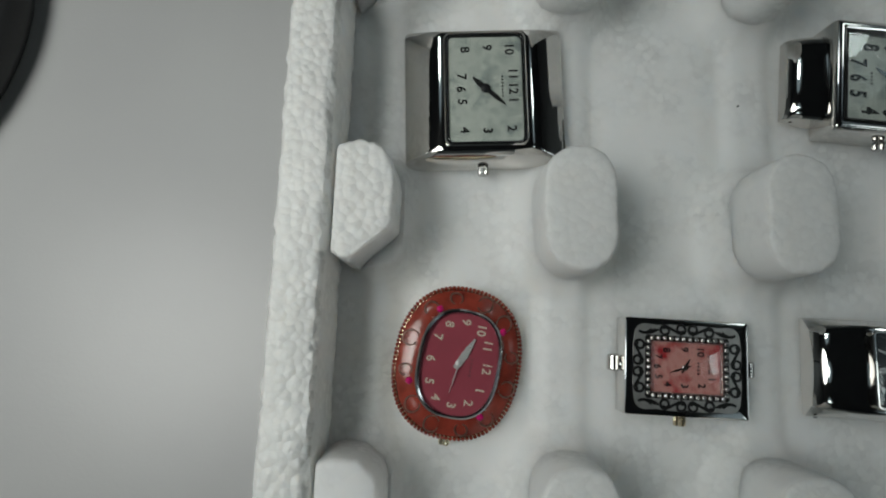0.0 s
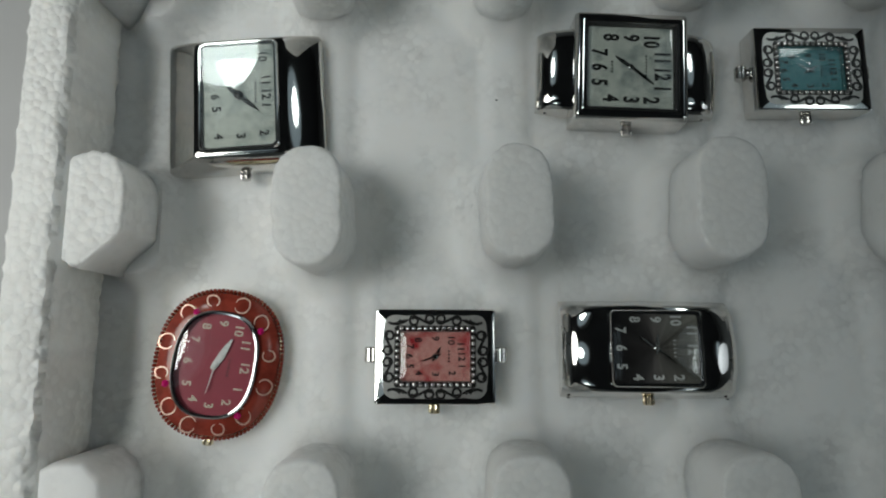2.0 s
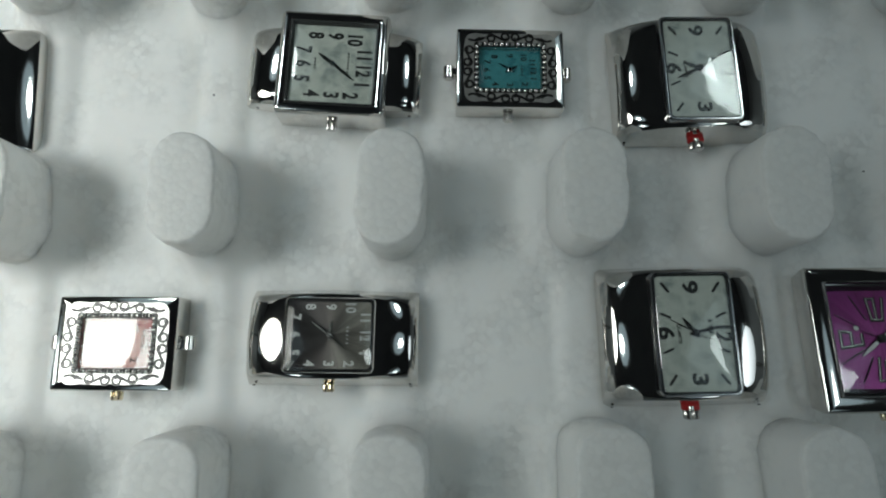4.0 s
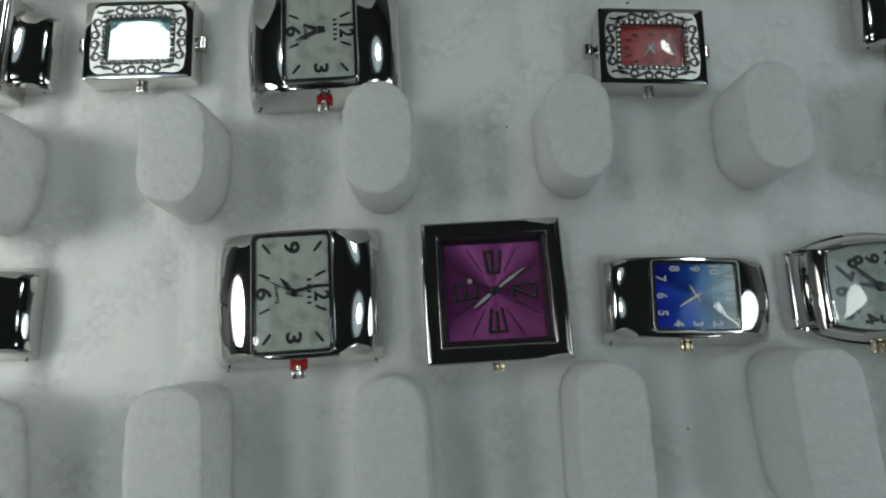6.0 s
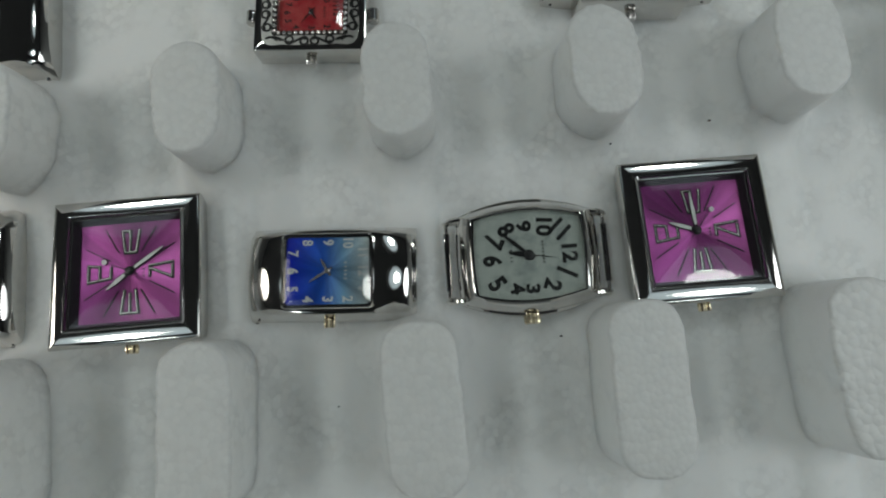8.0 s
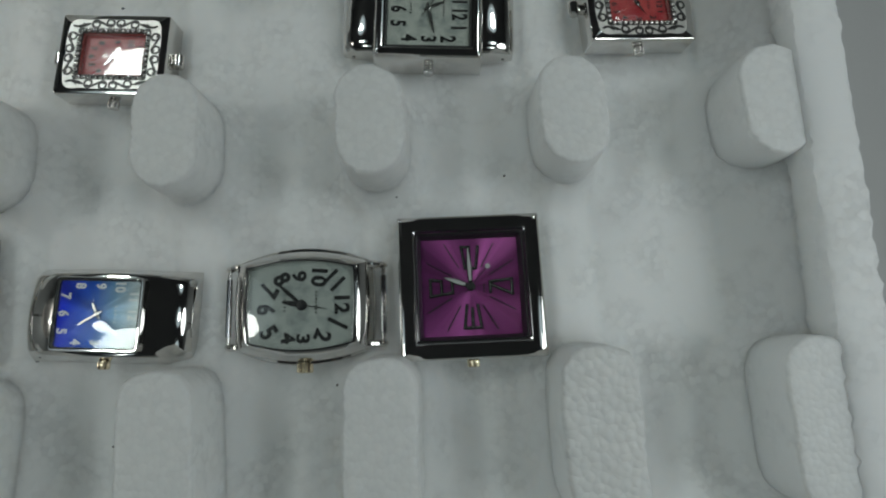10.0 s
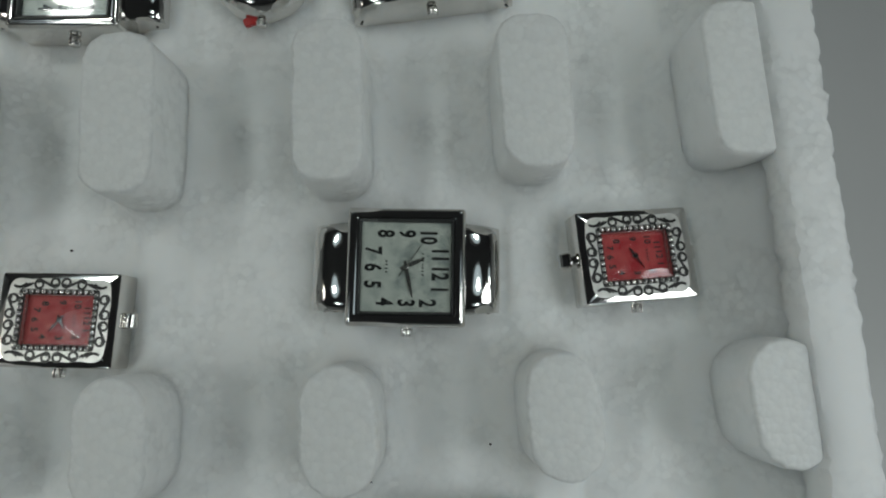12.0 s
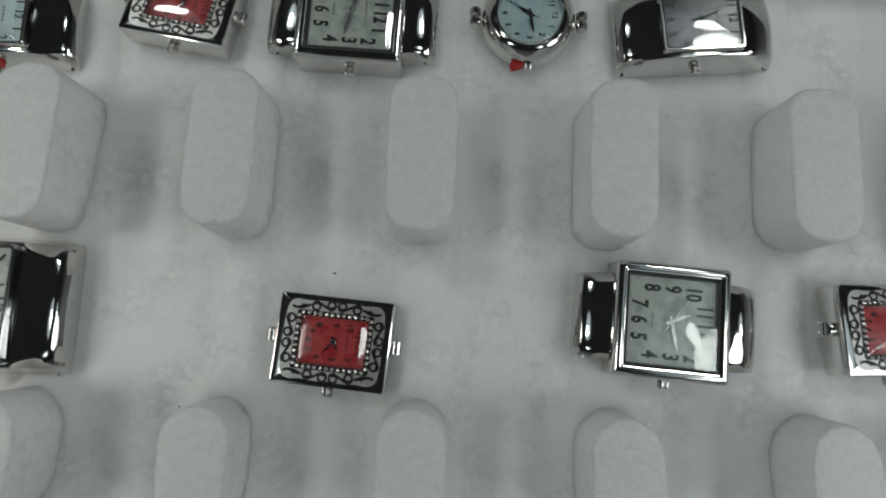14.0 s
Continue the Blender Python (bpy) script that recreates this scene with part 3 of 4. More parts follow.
def s_scroll(p, q, r, way):
    """An S-shaped scroll: a small ring curled up at p, a line across to q, and a ring curled up there."""
    (ax, ay), (bx, by) = p, q
    ang = math.degrees(math.atan2(by - ay, bx - ax))
    first = curl(ax, ay, r, ang - 90 * way, 1.15, -way)[::-1]
    last = curl(bx, by, r, ang + 90 * way, 1.15, -way)
    return first + last


def scrollwork(w, h, z):
    """Engraved scrolls on a rectangular frame: two S-scrolls along each side and a crescent leaf at each corner."""
    lines = []
    for sx in (-1, 1):
        for sy in (-1, 1):
            x0, y0 = w / 2 - 0.27, h / 2 - 0.27
            # nested crescents at the corner
            for reach, rise in ((0.40, 0.19), (0.34, 0.11), (0.26, 0.04)):
                lines.append([(sx * (x0 - reach * f), sy * (y0 - 0.06 * math.sin(math.pi * f) ** 0.8 + 0.05 * f)) for f in [j / 12 for j in range(13)]])
            # running scrolls along the long and the short sides
            yl, xl = h / 2 - 0.225, w / 2 - 0.275
            lines.append([(sx * x, sy * y) for x, y in s_scroll((0.125, yl + 0.02), (0.43, yl - 0.02), 0.105, 1)])
            lines.append([(sx * x, sy * y) for x, y in s_scroll((xl + 0.02, 0.125), (xl - 0.02, 0.41), 0.105, -1)])
    bm = bmesh.new()
    for line in lines:
        left, right = scroll_line(line, 0.056, 0.75)
        vs = [(bm.verts.new((a[0] * CM, a[1] * CM, z * CM)), bm.verts.new((b[0] * CM, b[1] * CM, z * CM))) for a, b in zip(left, right)]
        for (a, b), (c, d) in zip(vs, vs[1:]):
            bm.faces.new((a, b, d, c))
    return bm


def beads(path, r, z):
    bm = bmesh.new()
    for x, y in path:
        got = bmesh.ops.create_icosphere(bm, subdivisions=1, radius=r * CM)
        for v in got["verts"]:
            v.co += Vector((x * CM, y * CM, z * CM))
    return bm


def along(outline, step):
    """Points at even steps along a closed outline."""
    pts = outline + outline[:1]
    length = [math.dist(a, b) for a, b in zip(pts, pts[1:])]
    count = max(8, round(sum(length) / step))
    out = []
    for k in range(count):
        s = sum(length) * k / count
        for (a, b), d in zip(zip(pts, pts[1:]), length):
            if s <= d:
                out.append((a[0] + (b[0] - a[0]) * s / d, a[1] + (b[1] - a[1]) * s / d))
                break
            s -= d
    return out


def scalloped(w, h, r, depth):
    """A rounded rectangle with a wavy edge, a lobe for each scroll."""
    pts = along(round_rect(w, h, r), 0.045)
    out = []
    for k, (px, py) in enumerate(pts):
        (ax, ay), (bx, by) = pts[k - 1], pts[(k + 1) % len(pts)]
        d = math.hypot(bx - ax, by - ay)
        wave = depth * abs(math.sin(math.pi * 10 * k / len(pts) * 1.2)) - depth * 0.5
        out.append((px + wave * (by - ay) / d, py - wave * (bx - ax) / d))
    return out


GRID_SMALL = [("8", -0.36, 0.33), ("9", 0.0, 0.36), ("10", 0.32, 0.33), ("7", -0.52, 0.20), ("6", -0.54, 0.0), ("5", -0.52, -0.20),
              ("11", 0.52, 0.20), ("12", 0.54, 0.0), ("1", 0.54, -0.20), ("4", -0.34, -0.34), ("3", 0.0, -0.36), ("2", 0.34, -0.34)]


def ornate_watch(x, y, rz, dial_mat, label, hour, minute, tilt=(0, 0), lugs=(0.30, 0.20), z=0.0, crown_mat=None):
    w, h, top = 2.46, 1.92, 0.68
    watch = thing("wrist_watch", x, y, z, label, "watch", "scrollwork watches", tilt[0], tilt[1], rz)
    o, i = lambda a, b: round_rect(w - a, h - a, 0.05), lambda a: round_rect(1.46 - a, 1.04 - a, 0.04)
    part("case", frame_ring([at_z(o(0.06, 0), 0.0), at_z(o(0.0, 0), 0.06), at_z(o(0.0, 0), top - 0.05), at_z(o(0.03, 0), top - 0.015), at_z(o(0.10, 0), top)],
                            [at_z(i(0.0), top), at_z(i(0.02), top - 0.16), at_z(i(0.02), 0.02)]), CHROME, watch, "polished silver case")
    key = "scrollwork"
    if key not in MESHES:
        MESHES[key] = finish(scrollwork(w, h, top + 0.008), key)
        MESHES["beads"] = finish(beads(along(round_rect(1.54, 1.12, 0.05), 0.125), 0.060, top + 0.012), "beads", 80)
    lobed = scalloped(w - 0.34, h - 0.26, 0.24, 0.025)
    hole = [(1.52 / 2 * max(-1, min(1, 2.7 * px / w)), 1.10 / 2 * max(-1, min(1, 2.7 * py / h))) for px, py in lobed]
    part("engraved_band", frame_ring([at_z(lobed, top - 0.02), at_z(lobed, top + 0.004)],
                                     [at_z(hole, top + 0.004), at_z(hole, top - 0.02)]), CHROME_SATIN, watch, "satin silver band")
    tagged(mesh_object("scrollwork", MESHES[key], ENAMEL, watch), "black engraved scrolls", "", "", "stuff")
    mesh_object("beaded_bezel", MESHES["beads"], CHROME, watch)
    part("bezel_groove", frame_ring([at_z(round_rect(1.66, 1.24, 0.06), top - 0.02), at_z(round_rect(1.66, 1.24, 0.06), top + 0.010)],
                                    [at_z(round_rect(1.43, 1.01, 0.04), top + 0.010), at_z(round_rect(1.43, 1.01, 0.04), top - 0.02)]), ENAMEL, watch, "black groove under the beads")
    dial = dial_plate(watch, round_rect(1.42, 1.00, 0.04), top - 0.13, dial_mat)
    zd = top - 0.128
    for text, nx, ny in GRID_SMALL:
        numeral(dial, text, nx, ny, zd, 0.20, INK)
    small_print(dial, 0.28, 0.0, zd, 0.28, INK)
    pointers(dial, zd, hour, minute, None, 0.34, CHROME_DARK, None, 0.06, 0.5)
    pane(watch, round_rect(1.42, 1.00, 0.04), top - 0.05, top + 0.045, 0.030, 0.12, 0.045)
    crown(watch, -0.02, -h / 2, 0.34, crown_mat or STEEL, 0.12, 0.20)
    for sx, size in ((-1, lugs[0]), (1, lugs[1])):
        ob = part("lug", rod((0, -0.16, 0), (0, 0.16, 0), 0.13, 14, 0.03), CHROME, watch)
        put(ob, sx * (w / 2 + size * 0.55), 0.02, 0.32)
        arm = part("lug_arm", block(size, 0.18, -0.10, 0.10, 0.03, 0.03), CHROME, watch)
        put(arm, sx * (w / 2 + size * 0.2), 0.02, 0.32)
    return watch


def arch_body(w, h, top, low, edge0, edge1, base=0.0, n=30, round_end=0.10, crown_h=0.07, draft=0.15, bend=3.2):
    """A case that curves down to both ends along x; its long edges are bevelled, more so towards the ends."""
    rings = []
    for k in range(n + 1):
        f = 2 * k / n - 1
        f = math.copysign(abs(f) ** 0.8, f)
        x = f * w / 2
        zt = low + (top - low) * (1 - abs(f) ** bend) - round_end * max(0.0, (abs(f) - 0.90) / 0.10) ** 2
        cut = edge0 + (edge1 - edge0) * abs(f) ** 2.6
        y = h / 2 - 0.02 * abs(f)
        zt_edge = zt - crown_h
        side = max(zt_edge - cut * 0.45, base + 0.08)
        foot = base + 0.3 * (side - base)
        tops = [(x, (y - draft - cut) * q, zt - crown_h * q * q) for q in (1, 0.9, 0.75, 0.6, 0.45, 0.3, 0.15, 0, -0.15, -0.3, -0.45, -0.6, -0.75, -0.9, -1)]
        half = [(y - 0.03, base), (y, foot), (y - draft, side), (y - draft - cut * 0.35, side + (zt_edge - side) * 0.65)]
        rings.append([(x, -p, z) for p, z in half[:1]] + [(x, p, z) for p, z in half] + tops + [(x, -p, z) for p, z in half[:0:-1]])
    return loft(rings)


def glass_seat(watch, w, h, r, z0, z1, rim=0.06, material=None):
    """The raised frame in which a glass sits."""
    ob = part("bezel", frame_ring([at_z(round_rect(w + 2 * rim, h + 2 * rim, r), z0), at_z(round_rect(w + 2 * rim, h + 2 * rim, r), z1 - 0.03), at_z(round_rect(w + rim, h + rim, r), z1)],
                                  [at_z(round_rect(w, h, r * 0.8), z1), at_z(round_rect(w, h, r * 0.8), z0)]), material or CHROME, watch)
    part("gasket", frame_ring([at_z(round_rect(w - 0.01, h - 0.01, r * 0.8), z1 - 0.06), at_z(round_rect(w - 0.01, h - 0.01, r * 0.8), z1 - 0.03)],
                              [at_z(round_rect(w - 0.09, h - 0.09, r * 0.7), z1 - 0.03), at_z(round_rect(w - 0.09, h - 0.09, r * 0.7), z1 - 0.06)]), INK, watch, "thin black gasket")
    return ob


def bangle_watch(x, y, rz, dial_mat, num_mat, label, hour, minute, second, size=(3.60, 2.04), tab=False, tilt=(0, 0), glass=(1.76, 1.44), group="curved rectangular watches", crown_mat=None):
    """A long rectangular case that curves down to both ends."""
    w, h = size
    top = 0.86
    watch = thing("wrist_watch", x, y, 0.0, label, "watch", group, tilt[0], tilt[1], rz)
    part("case", arch_body(w, h, top, 0.56, 0.05, 0.28), CHROME, watch, "polished curved silver case")
    gw, gh = glass
    glass_seat(watch, gw, gh, 0.10, top - 0.14, top + 0.115, 0.04)
    dial = dial_plate(watch, round_rect(gw - 0.02, gh - 0.02, 0.08), top + 0.050, dial_mat)
    zd = top + 0.053
    ax, ay = gw / 2 - 0.17, gh / 2 - 0.15
    nums = [("8", -0.42, ay), ("9", 0, ay), ("10", 0.40, ay), ("7", -ax, 0.36), ("6", -ax, 0), ("5", -ax, -0.36), ("11", ax, 0.36), ("12", ax, 0), ("1", ax, -0.36), ("4", -0.40, -ay), ("3", 0, -ay), ("2", 0.40, -ay)]
    for text, nx, ny in nums:
        numeral(dial, text, nx, ny, zd, 0.27, num_mat, -90, 0.9, 1.05, 0.0, "numeral", 0.032)
    small_print(dial, 0.36, 0.0, zd, 0.40, num_mat)
    pointers(dial, zd, hour, minute, second, 0.46, STEEL if num_mat is SILVER_PRINT else INK, INK, 0.06, 0.65)
    pane(watch, round_rect(gw, gh, 0.09), top + 0.085, top + 0.155, 0.030, 0.15, 0.055)
    crown(watch, -0.05, -h / 2 + 0.07, 0.40, crown_mat or (GOLD if not tab else STEEL), 0.12, 0.18, tab)
    pin_holes(watch, w / 2 - 0.14, -h / 2 + 0.02, 0.20)
    for sx in (-1, 1):
        ob = part("strap_pin", rod((0, -h / 2 + 0.06, 0), (0, h / 2 - 0.06, 0), 0.05, 8, 0.01), STEEL, watch)
        put(ob, sx * (w / 2 - 0.10), 0, 0.10)
    return watch


def broad_watch(x, y, rz, label, hour, minute, second, size, glass, tilt=(0, 0)):
    """A broad arched case with scalloped corners, four numerals and bar markers."""
    w, h = size
    top = 0.98
    watch = thing("wrist_watch", x, y, 0.0, label, "watch", "broad arched watches", tilt[0], tilt[1], rz)
    part("case", arch_body(w, h, top, 0.64, 0.07, 0.50), CHROME, watch, "polished arched silver case")
    gw, gh = glass
    glass_seat(watch, gw, gh, 0.14, top - 0.20, top + 0.115, 0.05, CHROME_DARK)
    dial = dial_plate(watch, round_rect(gw - 0.02, gh - 0.02, 0.12), top + 0.050, DIAL_WHITE)
    zd = top + 0.053
    k = gh / 2.58
    for text, nx, ny in (("12", gw / 2 - 0.21, 0), ("6", -gw / 2 + 0.19, 0), ("9", -0.02, gh / 2 - 0.28), ("3", 0.0, -gh / 2 + 0.28)):
        numeral(dial, text, nx, ny, zd, 0.46 * k, INK, -90, 0.95 if text == "12" else 1.25, 1.0, 0.0, "numeral", 0.032)
    for sx in (-1, 1):
        for sy in (-1, 1):
            bar(dial, sx * (gw / 2 - 0.26), sy * (gh / 2 - 0.28), zd, 0.26, 0.055, sx * sy * 52, INK)
            bar(dial, sx * (gw / 2 - 0.22), sy * 0.38 * k, zd, 0.24, 0.05, sx * sy * 24, INK)
    for q in range(5):
        bar(dial, 0.34, 0.24 - 0.12 * q, zd, 0.09, 0.045, 0, INK, "print_bar")
    numeral(dial, "QUARTZ", -0.32, -0.02, zd, 0.10, INK, -90, 1, 1, 0, "word")
    pointers(dial, zd, hour, minute, second, 0.62, INK, INK, 0.08)
    pane(watch, round_rect(gw, gh, 0.13), top + 0.095, top + 0.140, 0.045)
    crown(watch, -0.02, -h / 2 + 0.06, 0.50, STEEL, 0.16, 0.20, True)
    pin_holes(watch, w / 2 - 0.16, -h / 2 + 0.02, 0.22)
    return watch


SQUARE_DIGITS = {
    "12": [[(0.0, 0.8), (1.0, 0.8)], [(1.0, 0.35), (1.0, -1.0), (0.0, 0.35), (0.0, -1.0)]],
    "3": [[(0.0, -1.0), (1.0, -1.0), (1.0, 1.0), (0.0, 1.0)], [(0.15, 0.0), (1.0, 0.0)]],
    "6": [[(0.0, -0.9), (0.0, 1.0), (1.0, 1.0), (1.0, -1.0), (0.5, -1.0), (0.5, 1.0)]],
    "9": [[(1.0, -1.0), (0.0, -1.0), (0.0, 1.0), (1.0, 1.0), (1.0, 0.1), (0.0, 0.1)]],
}


def square_digit(strokes, width, height, inner, outer):
    """A squared, tapered numeral that stands outwards along +x from inner to outer; its strokes are thin raised bars."""
    bm = bmesh.new()
    for line in strokes:
        pts = [Vector((inner + (outer - inner) * u, v * (0.115 + 0.06 * u))) for u, v in line]
        for a, b in zip(pts, pts[1:]):
            d = (b - a).normalized() * width / 2
            n = Vector((-d.y, d.x))
            out = [a - d - n, b + d - n, b + d + n, a - d + n]
            loft([at_z(out, 0), at_z(out, height)], bm=bm)
    return bm


def square_watch(x, y, rz, label, hour, minute, second, size=3.12, tilt=(0, 0)):
    """A flat square case with a broad, barely pillowed bezel round a sunken purple brushed dial."""
    top = 0.80
    s = size
    watch = thing("wrist_watch", x, y, 0.0, label, "watch", "purple square watches", tilt[0], tilt[1], rz)
    sq = lambda a, r=0.03: round_rect(s - a, s - a, r)
    i = lambda a: round_rect(2.26 - a, 2.26 - a, 0.03)
    slope = [at_z(sq(2 * d), z) for d, z in ((0.0, 0.69), (0.010, 0.715), (0.03, 0.738), (0.06, 0.752), (0.12, 0.762), (0.21, 0.767), (0.32, 0.768))]
    part("case", frame_ring([at_z(sq(0.30), 0.0), at_z(sq(0.18), 0.10), at_z(sq(0.02), 0.56), *slope],
                            [at_z(i(0.02), 0.76), at_z(i(0.0), 0.70), at_z(i(0.0), 0.02)]), CHROME, watch, "polished silver case with a broad bezel")
    ridge = lambda a: round_rect(2.42 - a, 2.42 - a, 0.05)
    part("ridge", frame_ring([at_z(ridge(0.0), 0.75), at_z(ridge(0.02), top), at_z(ridge(0.06), top + 0.025)], [at_z(ridge(0.11), top + 0.01), at_z(ridge(0.15), 0.74)]), CHROME_DARK, watch, "polished inner ridge")
    part("inner_frame", frame_ring([at_z(i(0.01), 0.53), at_z(i(0.01), 0.735)], [at_z(i(0.05), 0.725), at_z(i(0.20), 0.56), at_z(i(0.20), 0.53)]), WELL, watch)
    dial = dial_plate(watch, i(0.14), 0.545, DIAL_PURPLE)
    zd = 0.549
    for k in range(12):
        a = 30 * k
        if k % 3:
            c, q = math.cos(radians(a)), math.sin(radians(a))
            reach = min(0.92 / max(abs(c), abs(q)), 1.08)
            mid = (0.46 + reach) / 2
            bar(dial, mid * c, mid * q, zd, reach - 0.46, 0.026, a, INK)
    for text, turn in (("12", 0), ("9", 90), ("6", 180), ("3", -90)):
        edge = part("numeral_edge", square_digit(SQUARE_DIGITS[text], 0.07, 0.008, 0.40, 0.86), INK, dial)
        put(edge, 0.012, -0.012, zd, 0, 0, turn)
        put(part("numeral", square_digit(SQUARE_DIGITS[text], 0.024, 0.016, 0.40, 0.86), STEEL, dial), 0, 0, zd, 0, 0, turn)
    small_print(dial, 0.28, -0.05, zd, 0.2, INK)
    for length, width, ang in ((0.58, 0.085, hour), (0.82, 0.075, minute)):
        pointer(dial, zd + 0.015, length + 0.02, width + 0.035, ang, INK, 0.1, "pointer_edge")
        pointer(dial, zd + 0.03, length, width, ang, SILVER_PRINT, -0.12)
    pointer(dial, zd + 0.03, 0.62, 0.018, second, INK, 0.2, "seconds_pointer")
    hub(dial, zd + 0.03, 0.09, INK)
    ob = part("seconds_dot", loft([at_z(super_oval(0.11, 0.11, 2, 14), 0), at_z(super_oval(0.11, 0.11, 2, 14), 0.012)]), SILVER_PRINT, dial)
    put(ob, 0.56 * math.cos(radians(second)), 0.56 * math.sin(radians(second)), zd + 0.04)
    pane(watch, round_rect(2.25, 2.25, 0.03), 0.74, 0.780, 0.03)
    crown(watch, -0.02, -s / 2 + 0.04, 0.36, GOLD, 0.13, 0.20)
    for sx in (-1, 1):
        put(part("lug", block(0.16, 1.5, -0.10, 0.10, 0.03, 0.02), CHROME, watch), sx * (s / 2 - 0.26), 0, 0.16)
    return watch


def shouldered_watch(x, y, rz, label, hour, minute, second, tilt=(0, 0), pointer_mat=None, size=2.40, reach=3.80):
    """A square case between two rounded shoulders, white dial with twelve numerals."""
    top, s = 0.95, size
    watch = thing("wrist_watch", x, y, 0.0, label, "watch", "shouldered square watches", tilt[0], tilt[1], rz)
    sq = lambda a, r=0.05: round_rect(s - a, s - a, r)
    part("case", frame_ring([at_z(sq(0.06), 0.0), at_z(sq(0.0), 0.06), at_z(sq(0.0, 0.08), top - 0.15), at_z(sq(0.02, 0.08), top - 0.09), at_z(sq(0.07, 0.07), top - 0.04), at_z(sq(0.14, 0.06), top - 0.012), at_z(sq(0.24), top), at_z(sq(0.36), top - 0.004)],
                            [at_z(sq(0.44, 0.03), top - 0.020), at_z(sq(0.50, 0.03), top - 0.09), at_z(sq(0.50, 0.03), 0.02)]), CHROME, watch, "polished square silver case")
    part("inner_frame", frame_ring([at_z(sq(0.48, 0.03), top - 0.16), at_z(sq(0.48, 0.03), top - 0.02)], [at_z(sq(0.53, 0.03), top - 0.02), at_z(sq(0.60, 0.03), top - 0.13), at_z(sq(0.60, 0.03), top - 0.16)]), WELL, watch)
    for sx in (-1, 1):
        n, rings = 14, []
        x_in, x_out = s / 2 - 0.06, reach / 2
        for k in range(n + 1):
            f = k / n
            px = x_in + (x_out - x_in) * f
            zt = 0.40 + 0.36 * math.sqrt(max(1 - f**2.0 * 0.96, 0.0))
            hh = 0.95 - 0.06 * f
            zb = 0.06 + 0.10 * f
            tops = [(sx * px, hh * q, zt - 0.03 * q * q - 0.12 * abs(q) ** 9) for q in (1, 0.96, 0.88, 0.75, 0.4, 0, -0.4, -0.75, -0.88, -0.96, -1)]
            rings.append([(sx * px, -hh, zb), (sx * px, hh, zb), *tops])
        part("shoulder", loft(rings), CHROME, watch)
    dial = dial_plate(watch, sq(0.51, 0.03), top - 0.14, DIAL_WHITE)
    zd = top - 0.137
    nums = [("8", -0.44, 0.68), ("9", 0.0, 0.68), ("10", 0.44, 0.62), ("7", -0.69, 0.33), ("6", -0.69, -0.02), ("5", -0.69, -0.37), ("11", 0.68, 0.25), ("12", 0.68, -0.12), ("1", 0.67, -0.46), ("4", -0.44, -0.72), ("3", 0.0, -0.74), ("2", 0.43, -0.74)]
    for text, nx, ny in nums:
        numeral(dial, text, nx, ny, zd, 0.39, INK, -90, 0.80, 1.2, 0.0, "numeral", 0.034)
    small_print(dial, 0.34, 0.05, zd, 0.5, INK)
    small_print(dial, -0.40, 0.0, zd, 0.3, INK)
    pointers(dial, zd, hour, minute, second, 0.66, pointer_mat or STEEL, STEEL, 0.06)
    pane(watch, sq(0.48, 0.03), top - 0.06, top + 0.030, 0.035, 0.14, 0.050)
    crown(watch, 0.02, -s / 2, 0.44, STEEL, 0.12, 0.20)
    pin_holes(watch, reach / 2 - 0.22, -0.895, 0.26)
    return watch


def pillow_watch(x, y, rz, label):
    """A cushion-shaped square case rising to an upright rectangular glass."""
    watch = thing("wrist_watch", x, y, 0.0, label, "watch", "", 0, 0, rz)
    g = lambda a, b, r=0.12: round_rect(a, b, r)
    part("case", frame_ring([at_z(g(3.36, 2.98), 0.0), at_z(g(3.46, 3.08), 0.06), at_z(g(3.47, 3.08), 0.32), at_z(g(3.43, 3.05), 0.40), at_z(g(3.28, 2.99), 0.47), at_z(g(2.62, 2.82), 0.67), at_z(g(2.08, 2.67), 0.81), at_z(g(1.90, 2.60), 0.84)],
                            [at_z(g(1.70, 2.46, 0.14), 0.84), at_z(g(1.70, 2.46, 0.14), 0.02)]), CHROME, watch, "polished cushion-shaped silver case")
    glass_seat(watch, 1.64, 2.40, 0.16, 0.62, 0.93, 0.05)
    dial = dial_plate(watch, g(1.63, 2.39, 0.14), 0.865, DIAL_WHITE)
    zd = 0.868
    nums = [("8", -0.42, 0.88), ("9", 0.05, 0.92), ("10", 0.52, 0.88), ("7", -0.50, 0.28), ("6", -0.52, 0.0), ("5", -0.50, -0.28), ("11", 0.58, 0.32), ("12", 0.58, 0.0), ("1", 0.58, -0.26), ("4", -0.46, -0.90), ("3", 0.02, -0.92), ("2", 0.52, -0.88)]
    marks_12(dial, zd, nums, 0.27, INK)
    small_print(dial, 0.36, 0.05, zd, 0.5, INK)
    pointers(dial, zd, 137, -42, None, 0.58, INK, None, 0.10, 1.35)
    pane(watch, g(1.64, 2.40, 0.14), 0.905, 0.945, 0.03)
    crown(watch, -0.06, -1.54, 0.34, STEEL, 0.12, 0.20)
    pin_holes(watch, 1.60, -1.53, 0.16)
    return watch


